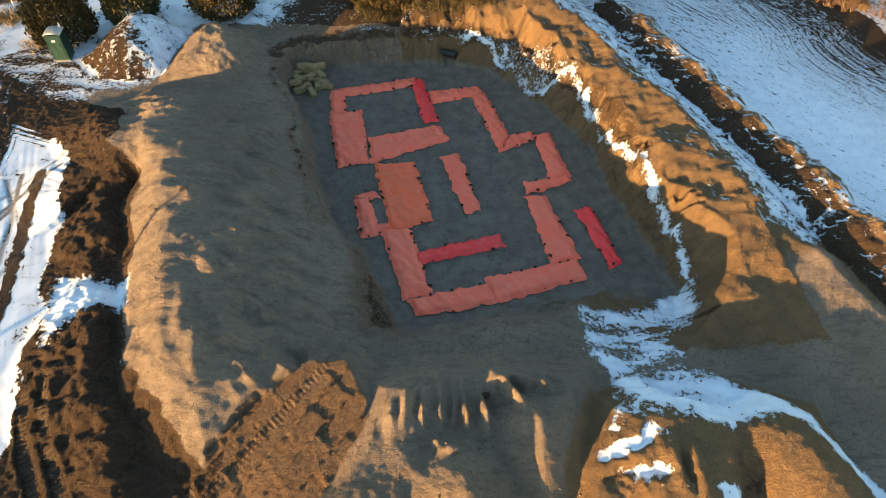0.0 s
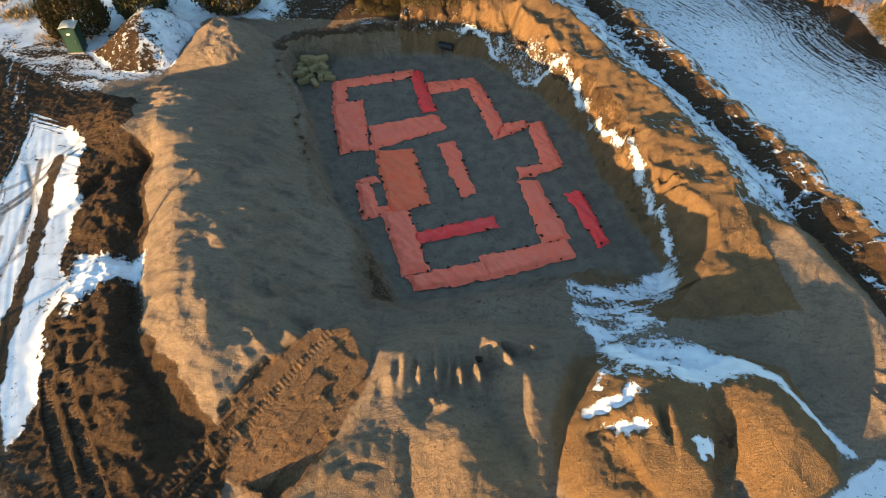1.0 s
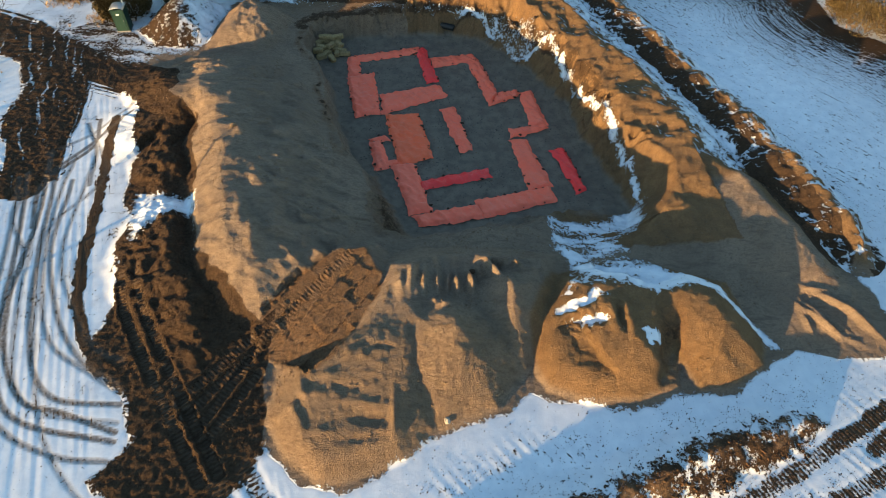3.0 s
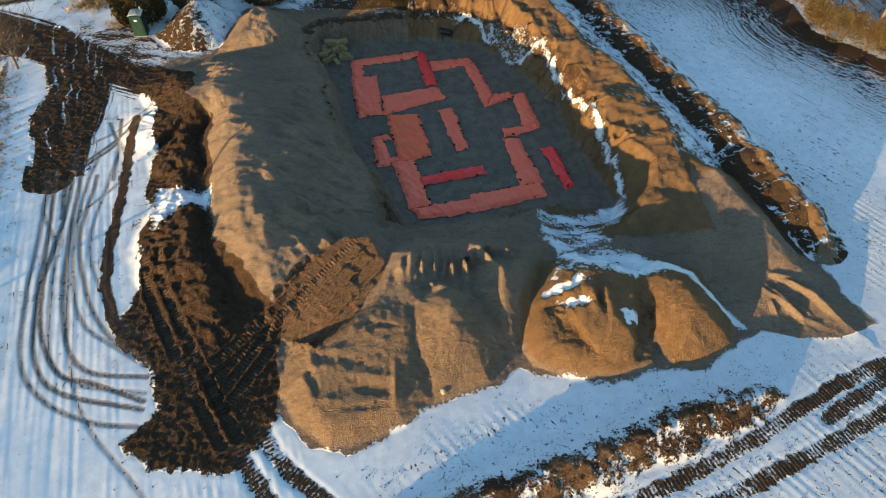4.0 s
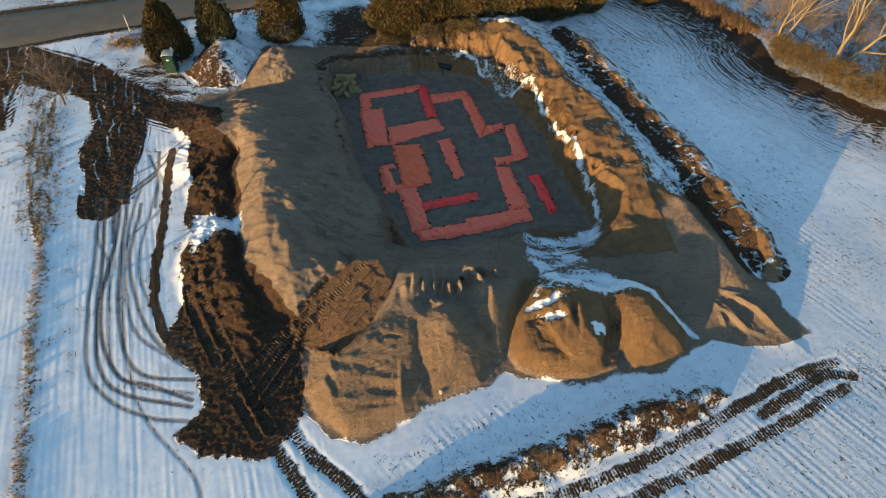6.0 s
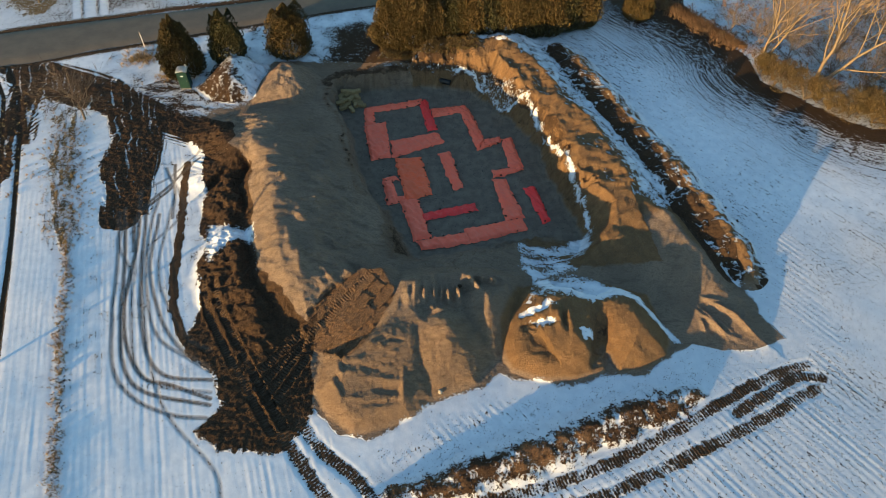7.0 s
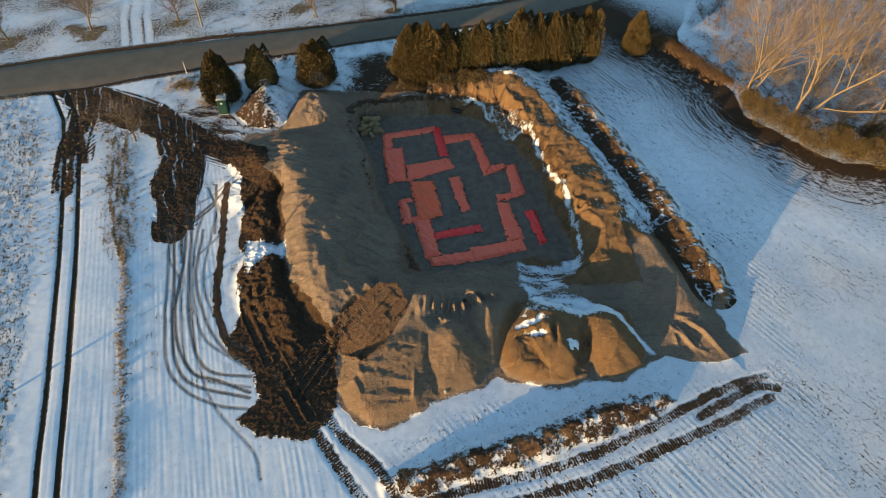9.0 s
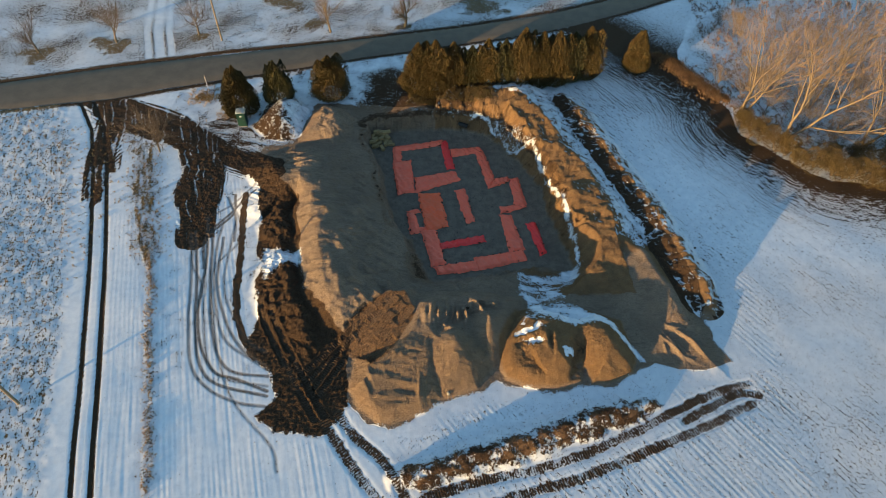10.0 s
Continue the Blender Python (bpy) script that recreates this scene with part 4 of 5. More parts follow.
# heap A: weak clay tint at its sunlit front, partly sun warmth in colour
A_clay = np.maximum.reduce([step(z_b, 0.0, 0.4), step(z_in, 0.0, 0.5), step(z_out, 0.0, 0.4), 0.40 * step(z_a, 0.0, 0.4) * step(11.5 - Y, 0, 4)])
Z[between & (d_road > 0.2)] -= 0.08
for line in LOOPS:
    Z -= 0.012 * step(0.2 - line_d(X + 0.05 * lump, Y, line, 1.5), 0, 0.15)
Z -= 0.07 * rut


def sheet(name, nx, ny, x, y, z, material, attributes):
    me = bpy.data.meshes.new(name)
    me.vertices.add(len(x))
    me.vertices.foreach_set("co", np.stack([x, y, z], 1).astype(np.float32).ravel())
    i = (np.arange(ny - 1)[:, None] * nx + np.arange(nx - 1)[None, :]).ravel()
    quads = np.stack([i, i + 1, i + nx + 1, i + nx], 1).astype(np.int32)
    me.loops.add(quads.size)
    me.loops.foreach_set("vertex_index", quads.ravel())
    me.polygons.add(len(quads))
    me.polygons.foreach_set("loop_start", np.arange(0, quads.size, 4, dtype=np.int32))
    me.polygons.foreach_set("use_smooth", np.ones(len(quads), bool))
    me.update(calc_edges=True)
    for key, values in attributes.items():
        me.attributes.new(key, "FLOAT", "POINT").data.foreach_set("value", np.asarray(values, np.float32))
    me.materials.append(material)
    return new(name, me)


ground = sheet("ground", len(GX), len(GY), X, Y, Z, GROUND,
               dict(mud=A_mud, snow=A_snow, grass=A_grass, row_w=A_row_w, row_e=A_row_e, pit=A_pit, tread=A_tread, run=A_run, clay=A_clay, calm=A_calm, brown_soil=A_brown_soil, across=A_across, length=A_length, old=A_old, track=A_track))
tagged(ground, "snowy field with dug sandy building site, mud and wheel tracks", "ground", kind="structure")
GRIDZ = Z.reshape(len(GY), len(GX))


def ground_z(x, y):
    i, j = min(max(np.searchsorted(GX, x) - 1, 0), len(GX) - 2), min(max(np.searchsorted(GY, y) - 1, 0), len(GY) - 2)
    u, v = (x - GX[i]) / (GX[i + 1] - GX[i]), (y - GY[j]) / (GY[j + 1] - GY[j])
    a = GRIDZ[j, i] * (1 - u) + GRIDZ[j, i + 1] * u
    return float(a * (1 - v) + (GRIDZ[j + 1, i] * (1 - u) + GRIDZ[j + 1, i + 1] * u) * v)


def scatter(name, weight, count, lo, hi, material, label, seed, flat=0.7):
    """Loose lumps strewn over part of the ground: one sheet of stuff."""
    rs = np.random.RandomState(seed)
    w = weight * (abs(X) < 78) * (Y > -9) * (Y < 80) * AREA
    idx = rs.choice(len(X), count, p=w / w.sum())
    bm = bmesh.new()
    bmesh.ops.create_icosphere(bm, subdivisions=1, radius=0.5)
    unit = np.array([v.co[:] for v in bm.verts])
    tri = np.array([[v.index for v in f.verts] for f in bm.faces])
    bm.free()
    size = lo * (hi / lo) ** (rs.rand(count) ** 2.2)
    a = rs.uniform(0, 2 * np.pi, count)
    stretch = rs.uniform(0.7, 1.4, count)
    p = unit[None] * rs.uniform(0.65, 1.2, (count, len(unit), 1)) * size[:, None, None]
    p[:, :, 0] *= stretch[:, None]
    p[:, :, 2] *= flat
    c, s_ = np.cos(a)[:, None], np.sin(a)[:, None]
    q = np.stack([p[:, :, 0] * c - p[:, :, 1] * s_, p[:, :, 0] * s_ + p[:, :, 1] * c, p[:, :, 2]], 2)
    cx, cy = X[idx] + rs.uniform(-0.08, 0.08, count), Y[idx] + rs.uniform(-0.08, 0.08, count)
    q += np.stack([cx, cy, Z[idx] + size * 0.18 * flat], 1)[:, None, :]
    faces = (tri[None] + (np.arange(count) * len(unit))[:, None, None]).reshape(-1, 3).astype(np.int32)
    me = bpy.data.meshes.new(name)
    me.vertices.add(q.shape[0] * q.shape[1])
    me.vertices.foreach_set("co", q.astype(np.float32).ravel())
    me.loops.add(faces.size)
    me.loops.foreach_set("vertex_index", faces.ravel())
    me.polygons.add(len(faces))
    me.polygons.foreach_set("loop_start", np.arange(0, faces.size, 3, dtype=np.int32))
    me.update(calc_edges=True)
    me.materials.append(material)
    return tagged(new(name, me), label, "soil", kind="stuff")


AREA = (np.gradient(GY)[:, None] * np.gradient(GX)[None, :]).ravel()
MUD_CLOD = plain("mud_clods", (0.056, 0.034, 0.020), (0.040, 0.025, 0.016), 1.5, 0.95, 0.1, 0.6, 0.03)
SAND_CLOD = plain("sand_clods", (0.21, 0.142, 0.088), (0.13, 0.090, 0.058), 1.5, 0.95, 0.1, 0.6, 0.03)
muddy = np.clip(A_mud - 0.45, 0, 1) * (A_snow < 0.5)
scatter("mud_clods", muddy * (0.4 + step(lump, -0.2, 0.5)) * (d_road > 0.5) * (X < 33) * (X > -34), 20000, 0.03, 0.12, MUD_CLOD, "loose brown clods of mud and topsoil", 41)
scatter("soil_clods", cover(d_soil + 0.2, 0.8) * (A_snow < 0.62) * step(fine_n, -0.4, 0.4), 3000, 0.04, 0.16, plain("rusty_clods", (0.105, 0.058, 0.030), (0.055, 0.033, 0.020), 1.5, 0.95, 0.1, 0.6, 0.03), "rusty brown clods of subsoil along the snow", 45)
scatter("strewn_soil", np.clip(1.0 - abs(A_snow - 0.5) * 2, 0, 1) * (A_mud > 0.4) * (X > -22) * (X < 34), 4000, 0.03, 0.10, MUD_CLOD, "crumbs of dark soil strewn over thin snow", 42)
scatter("soil_crumbs", step(d_soil, -5.5, -0.3) * (d_soil < 0) * (d_site < -0.3) * (Y < 9) * (X > -3) * step(fbm(X, Y, 1.3, 3), -0.2, 0.5), 2600, 0.025, 0.085, MUD_CLOD, "dark crumbs of soil strewn over the snow below the heaps", 46)
scatter("sand_clods", step(d_site, 0.2, 1.0) * step(d_pit, -99, -0.2) * (A_snow < 0.4) * step(lump, 0.0, 0.6) * (Z > -0.9) * (1 - on_doz) + 0.05 * step(d_site, 0.2, 1.0), 6500, 0.03, 0.14, SAND_CLOD, "loose sandy clods and pebbles on the heaps", 43)
scatter("pit_pebbles", step(d_pit, -0.3, 0.6) * (0.3 + step(lump, 0.0, 0.5)), 5000, 0.03, 0.14, plain("pit_pebble", (0.070, 0.058, 0.046), (0.12, 0.10, 0.08), 1.5), "dark pebbles and crumbs on the pit floor", 44)

# ---- things ----
def part(name, bm, material, parent=None, label="", smooth=False):
    me = bpy.data.meshes.new(name)
    bm.to_mesh(me)
    bm.free()
    me.materials.append(material)
    if smooth:
        me.polygons.foreach_set("use_smooth", [True] * len(me.polygons))
    ob = new(name, me)
    if parent:
        ob.parent = parent
    return tagged(ob, label)


def from_lists(name, verts, faces, material, parent=None, label="", smooth=False):
    me = bpy.data.meshes.new(name)
    me.from_pydata(verts, [], faces)
    me.materials.append(material)
    if smooth:
        me.polygons.foreach_set("use_smooth", [True] * len(me.polygons))
    ob = new(name, me)
    if parent:
        ob.parent = parent
    return tagged(ob, label)


def tarp_material(name, a, b):
    k = Mat(name, 0.55, 0.4)
    n1, n2, n3 = k.noise(0.9, 4), k.noise(5.0, 4, 0.6), k.noise(1.7, 5, 0.6, k.coords((1, 1, 1)), 0.8)
    c = k.mix(k.ramp(n1, 0.3, 0.7), a, b)
    c = k.mix(k.math("MULTIPLY", k.ramp(n3, 0.52, 0.75), 0.30), c, (0.86, 0.25, 0.16))
    c = k.mix(k.math("MULTIPLY", k.ramp(n2, 0.55, 0.8), 0.3), c, (0.28, 0.12, 0.09))
    return k.done(c, k.bump(n2, 0.5, 0.03))


TARP_PINK = tarp_material("salmon_tarp", (0.93, 0.135, 0.068), (0.88, 0.155, 0.085))
TARP_RED = tarp_material("red_tarp", (0.88, 0.035, 0.03), (0.80, 0.05, 0.045))
TARP_ORANGE = tarp_material("orange_tarp", (0.90, 0.125, 0.042), (0.80, 0.13, 0.05))

TARPS = [
    ("salmon", (-7.4, 40.5), (-1.4, 42.3), (-1.3, 41.1), (-7.2, 39.4)),
    ("salmon", (-8.0, 40.3), (-6.8, 40.4), (-6.4, 37.4), (-7.5, 37.1)),
    ("salmon", (-7.7, 37.1), (-5.3, 38.0), (-4.3, 32.0), (-6.4, 31.4)),
    ("salmon", (-4.6, 34.7), (0.4, 36.3), (1.4, 34.7), (-4.2, 31.9)),
    ("red", (-1.8, 41.8), (-0.9, 42.2), (0.5, 36.8), (-0.6, 36.4)),
    ("salmon", (-0.3, 40.5), (3.6, 41.3), (4.1, 40.3), (-0.0, 38.9)),
    ("salmon", (2.9, 40.2), (4.1, 40.5), (5.7, 35.2), (4.8, 33.4)),
    ("salmon", (4.8, 33.4), (5.6, 35.3), (7.4, 35.9), (7.4, 34.8)),
    ("salmon", (7.4, 35.5), (8.6, 35.8), (9.6, 31.0), (8.1, 30.4)),
    ("salmon", (6.2, 30.4), (9.5, 31.2), (9.6, 30.5), (6.3, 29.2)),
    ("salmon", (6.2, 29.1), (7.6, 29.2), (9.2, 23.8), (7.3, 23.1)),
    ("salmon", (3.2, 22.2), (8.9, 23.8), (9.4, 22.2), (3.8, 20.3)),
    ("salmon", (-1.3, 20.5), (3.5, 21.8), (3.9, 20.3), (-0.6, 19.3)),
    ("salmon", (-3.1, 25.8), (-1.3, 26.1), (0.2, 21.0), (-1.4, 20.4)),
    ("orange", (-4.0, 31.9), (-1.1, 32.2), (0.2, 26.6), (-2.5, 25.8)),
    ("salmon", (-5.1, 28.8), (-3.7, 29.4), (-3.2, 28.7), (-4.8, 28.1)),
    ("salmon", (-5.0, 28.5), (-4.0, 28.8), (-3.1, 25.5), (-4.3, 25.1)),
    ("salmon", (-4.4, 26.0), (-2.5, 26.5), (-2.4, 25.8), (-4.2, 25.0)),
    ("salmon", (0.6, 32.9), (1.9, 33.3), (3.3, 27.7), (2.2, 27.4)),
    ("red", (-0.9, 24.0), (4.4, 25.7), (4.7, 24.6), (-0.7, 23.0)),
    ("red", (9.3, 27.9), (10.5, 28.3), (11.7, 23.4), (10.8, 23.0)),
]
TARP_LOOK = {"salmon": TARP_PINK, "red": TARP_RED, "orange": TARP_ORANGE}


def tarp(kind, corners, order):
    """A plastic sheet draped over a concrete footing: flat on top, falling to the ground at its uneven edges."""
    a, b, c, d = [np.array(p) for p in corners]
    nu, nv = max(6, int(np.linalg.norm(b - a) / 0.11)), max(6, int(np.linalg.norm(d - a) / 0.11))
    u, v = np.meshgrid(np.linspace(0, 1, nu + 1), np.linspace(0, 1, nv + 1))
    u, v = u.ravel(), v.ravel()
    x = (a[0] * (1 - u) + b[0] * u) * (1 - v) + (d[0] * (1 - u) + c[0] * u) * v
    y = (a[1] * (1 - u) + b[1] * u) * (1 - v) + (d[1] * (1 - u) + c[1] * u) * v
    lu, lv = np.linalg.norm(b - a), np.linalg.norm(d - a)
    edge = np.minimum(np.minimum(u, 1 - u) * lu, np.minimum(v, 1 - v) * lv)
    ox = 13.0 * order
    wob = step(0.35 - edge, 0, 0.35)
    x = x + 0.15 * fbm(x + ox, y, 0.7, 3) * wob
    y = y + 0.15 * fbm(x - ox, y + 31, 0.7, 2) * wob
    fold = fbm((x * 0.8 + y * 0.6) + ox, (y * 0.8 - x * 0.6) * 0.35, 0.45, 3)
    z = 0.24 * step(edge, 0.0, 0.34) + 0.11 * fold + 0.05 * fbm(x + ox, y, 0.28, 2)
    gz = np.array([ground_z(p, q) for p, q in zip(x, y)])
    z = np.maximum(gz, -2.12) + 0.035 + 0.004 * (order % 5) + np.clip(z, 0.0, None)
    n = nu + 1
    faces = [(j * n + i, j * n + i + 1, (j + 1) * n + i + 1, (j + 1) * n + i) for j in range(nv) for i in range(nu)]
    ob = from_lists("tarp", np.stack([x, y, z], 1).tolist(), faces, TARP_LOOK[kind], smooth=True)
    words = {"salmon": "faded salmon plastic sheet draped over concrete footing in the pit",
             "red": "bright red plastic sheet draped over concrete footing in the pit",
             "orange": "wide orange plastic sheet spread over footing pad in the pit"}
    return tagged(ob, words[kind], "tarpaulin", "tarps over the footings")


for k, (kind, *corners) in enumerate(TARPS):
    tarp(kind, corners, k)

ASPHALT = plain("asphalt", (0.150, 0.122, 0.092), (0.120, 0.100, 0.078), 0.5, 0.85)


def road():
    def at(line, s):
        s = s * (len(line) - 1)
        i = min(int(s), len(line) - 2)
        return Vector(line[i]).lerp(Vector(line[i + 1]), s - i)
    verts, faces = [], []
    n, m = 120, 8
    for i in range(n + 1):
        p, q = at(ROAD_S, i / n), at(ROAD_N, i / n)
        for j in range(m + 1):
            w = p.lerp(q, j / m)
            verts.append((w.x, w.y, 0.03 + 0.09 * (1 - (2 * j / m - 1) ** 2) - (0.2 if j in (0, m) else 0)))
    for i in range(n):
        for j in range(m):
            k = i * (m + 1) + j
            faces.append((k, k + m + 1, k + m + 2, k + 1))
    return tagged(from_lists("road", verts, faces, ASPHALT, smooth=True), "worn grey-brown asphalt country road, bare of snow", "road", kind="structure")


road()

# ---- plants ----
def leaf_material(name, a, b, c):
    """Foliage that differs from clump to clump."""
    k = Mat(name, 0.75, 0.2)
    g = k.n.new("ShaderNodeNewGeometry")
    r = g.outputs["Random Per Island"]
    col = k.mix(k.ramp(r, 0.1, 0.9), a, b)
    col = k.mix(k.math("MULTIPLY", k.ramp(k.noise(0.9, 3), 0.45, 0.7), 0.7), col, c)
    return k.done(col)


CEDAR = leaf_material("cedar_foliage", (0.062, 0.047, 0.018), (0.094, 0.064, 0.025), (0.046, 0.040, 0.017))
CEDAR_DARK = leaf_material("dark_cedar_foliage", (0.034, 0.038, 0.018), (0.070, 0.060, 0.026), (0.024, 0.026, 0.014))
BRUSH = leaf_material("brown_shrub_foliage", (0.064, 0.047, 0.019), (0.125, 0.086, 0.036), (0.047, 0.037, 0.017))
STRAW = leaf_material("dry_grass", (0.25, 0.170, 0.080), (0.38, 0.270, 0.140), (0.19, 0.125, 0.060))
REDGRASS = leaf_material("rusty_dry_grass", (0.13, 0.080, 0.046), (0.22, 0.135, 0.075), (0.10, 0.062, 0.038))
BARK = plain("grey_bark", (0.115, 0.090, 0.068), (0.165, 0.130, 0.098), 3.0, 0.9)
BARK_WARM = plain("warm_bark", (0.21, 0.155, 0.095), (0.155, 0.115, 0.072), 2.0, 0.9)
TWIG = plain("grey_twig", (0.13, 0.096, 0.070), (0.10, 0.074, 0.054), 2.0, 0.9)
TWIG_WARM = plain("willow_twig", (0.215, 0.150, 0.092), (0.165, 0.115, 0.074), 2.0, 0.9)


def clump_mesh(points, outs, size, rnd, spread_=0.6):
    """Small leafy sprays, one folded leaf shape each."""
    verts, faces = [], []
    for p, o in zip(points, outs):
        o = (o + Vector((rnd.uniform(-1, 1), rnd.uniform(-1, 1), rnd.uniform(-1, 1))) * spread_).normalized()
        side = o.cross(Vector((rnd.uniform(-1, 1), rnd.uniform(-1, 1), rnd.uniform(-1, 1)))).normalized()
        up = side.cross(o)
        s = size * rnd.uniform(0.6, 1.3)
        k = len(verts)
        verts += [p - o * s * 0.3, p + side * s * 0.42 + o * s * 0.25 + up * s * 0.12, p + o * s, p - side * s * 0.42 + o * s * 0.25 + up * s * 0.12]
        faces += [(k, k + 1, k + 2), (k, k + 2, k + 3)]
    return verts, faces


def tube(verts, faces, p, q, r0, r1, sides):
    w = (q - p).normalized()
    a = w.orthogonal().normalized()
    b = w.cross(a)
    k = len(verts)
    for c, r in ((p, r0), (q, r1)):
        for i in range(sides):
            t = 2 * math.pi * i / sides
            verts.append(c + (a * math.cos(t) + b * math.sin(t)) * r)
    for i in range(sides):
        j = (i + 1) % sides
        faces.append((k + i, k + j, k + sides + j, k + sides + i))


def cedar(x, y, h, width, seed, foliage=None, blunt=0.55, label="", category="conifer", group=""):
    """An upright cedar: a trunk and a dense crown of sprays with an uneven outline."""
    rnd = random.Random(seed)
    root = new("cedar_tree")
    root.location = (x, y, ground_z(x, y) - 0.05)
    verts, faces = [], []
    tube(verts, faces, Vector((0, 0, 0)), Vector((0, 0, h * 0.5)), 0.14, 0.08, 7)
    tube(verts, faces, Vector((0, 0, h * 0.5)), Vector((0, 0, h * 0.93)), 0.08, 0.02, 6)
    from_lists("trunk", verts, faces, BARK, root)
    pts, outs = [], []
    lobes = [(rnd.uniform(0, 6.28), rnd.uniform(0.15, 0.95), rnd.uniform(0.10, 0.34)) for _ in range(26)]
    tips = [(rnd.uniform(-0.32, 0.32) * width, rnd.uniform(-0.32, 0.32) * width, rnd.uniform(0.68, 0.97)) for _ in range(9)] + [(0, 0, 1.0)] * 4
    n = int(1700 * h * width / 4.0) + 2200
    for _ in range(n):
        tip = tips[rnd.randrange(len(tips))]
        v = rnd.random() ** 0.9 * tip[2]
        prof = (1 - (v / tip[2]) ** 1.3) ** (blunt + 0.25) * (0.72 + 0.28 * min(1, v / 0.12)) * 1.06
        a = rnd.uniform(0, 2 * math.pi)
        bulge = 1.0
        for la, lv, lr in lobes:
            da = abs((a - la + math.pi) % (2 * math.pi) - math.pi)
            bulge += 0.85 * lr * math.exp(-(da / 0.4) ** 2 - ((v - lv) / 0.09) ** 2)
        r = width * 0.5 * prof * bulge * (0.78 + 0.30 * rnd.random()) * (0.72 if rnd.random() < 0.22 else 1.0)
        w = min(1.0, v * 1.2)
        pts.append(Vector((tip[0] * w + r * math.cos(a), tip[1] * w + r * math.sin(a), 0.10 + v * (h - 0.1))))
        outs.append(Vector((math.cos(a) * 0.7, math.sin(a) * 0.7, 1.25)))
    v_, f_ = clump_mesh(pts, outs, 0.19, rnd, 0.6)
    from_lists("crown", v_, f_, foliage or CEDAR, root)
    return tagged(root, label or "dense bronze-green cedar in a row beside the road", category, group)


for k, (x, y, h, w) in enumerate([(-5.3, 50.3, 7.3, 3.0), (-3.0, 50.6, 7.7, 3.3), (-0.6, 51.3, 7.2, 2.9), (1.9, 51.8, 6.4, 2.6), (4.0, 52.1, 7.0, 2.8),
                                  (6.4, 52.4, 6.6, 2.7), (8.9, 52.9, 8.2, 3.2), (11.4, 53.4, 7.9, 3.0), (13.7, 54.3, 7.8, 3.1), (16.0, 55.3, 7.2, 2.8), (18.2, 56.3, 7.6, 3.1)]):
    cedar(x, y, h, w * 1.45, 100 + k, CEDAR_DARK if k in (3, 5, 9) else CEDAR, group="cedar row by the road")
cedar(-28.4, 43.6, 7.0, 4.8, 120, CEDAR, 0.85, "broad bronze-green cedar behind the portable toilet")
cedar(-23.8, 45.8, 6.0, 4.0, 121, CEDAR_DARK, 0.80, "dark green cedar on the snowy roadside")
cedar(-17.2, 48.2, 6.1, 4.9, 122, CEDAR, 0.62, "rounded bronze cedar on the snowy roadside")
cedar(26.1, 58.4, 6.2, 3.8, 123, CEDAR, 0.6, "lone rounded bronze cedar at the field corner")


def bare_tree(x, y, h, seed, bark, twigs, label, stems=1, lean=(0, 0), spread_=0.55, levels=3, girth=0.17, name="bare_tree", n_twig=3, stem=0.30, n_limb=2):
    """A leafless tree: trunk and limbs as one part, twigs as another."""
    rnd = random.Random(seed)
    root = new(name)
    root.location = (x, y, ground_z(x, y) - 0.08)
    tv, tf, wv, wf = [], [], [], []

    def grow(p, way, length, r, level):
        steps = 4 if level < 2 else 3
        q = p
        for s in range(steps):
            way = (way + Vector((rnd.uniform(-1, 1), rnd.uniform(-1, 1), rnd.uniform(-0.4, 0.7))) * 0.19).normalized()
            nq = q + way * length / steps
            ra, rb = r * (1 - 0.5 * s / steps), r * (1 - 0.5 * (s + 1) / steps)
            tube(*((tv, tf) if level < 3 else (wv, wf)), q, nq, ra, rb, 6 if level < 2 else (4 if level < 3 else 3))
            q = nq
            if level < levels and s >= (1 if level == 0 else 0):
                for _ in range((n_limb if level < 2 else n_twig)):
                    a = rnd.uniform(0, 6.28)
                    o = way.orthogonal().normalized()
                    o = o * math.cos(a) + way.cross(o) * math.sin(a)
                    nw = (way * 0.75 + o * (spread_ + 0.15) * rnd.uniform(0.8, 1.5) + Vector((0, 0, 0.10))).normalized()
                    grow(q, nw, length * rnd.uniform(*((0.75, 1.1) if level == 0 else (0.5, 0.75))), rb * 0.62 if level < 2 else 0.014, level + 1)
        if level < levels:
            grow(q, way, length * 0.8, r * 0.55, level + 1)

    for s in range(stems):
        a = 6.28 * s / stems + rnd.uniform(-0.5, 0.5)
        tilt = 0.0 if stems == 1 else 0.28
        grow(Vector((0.12 * math.cos(a) * (stems > 1), 0.12 * math.sin(a) * (stems > 1), 0)),
             Vector((lean[0] + tilt * math.cos(a), lean[1] + tilt * math.sin(a), 1)).normalized(), h * stem, girth, 0)
    from_lists("trunk", tv, tf, bark, root, smooth=True)
    from_lists("twig_crown", wv, wf, twigs, root)
    return tagged(root, label, "tree", "")


bare_tree(-61.6, 54.7, 7.0, 201, BARK, TWIG, "small leafless grey tree on the snowy verge")
bare_tree(-51.4, 58.2, 9.5, 202, BARK, TWIG, "leafless grey spreading tree on the snowy verge", spread_=0.6)
bare_tree(-40.0, 61.6, 7.5, 203, BARK, TWIG, "slim leafless tree near the utility pole", lean=(-0.15, 0))
# the lighter warm bark colour gives the next trunk its sunlit look
bare_tree(-20.1, 64.1, 8.5, 204, BARK_WARM, TWIG, "leafless tree with sunlit trunk across the road")
# sunlit look again from the warm bark colour
bare_tree(-8.7, 66.8, 8.0, 205, BARK_WARM, TWIG, "leafless tree with thick sunlit trunk across the road", girth=0.25)
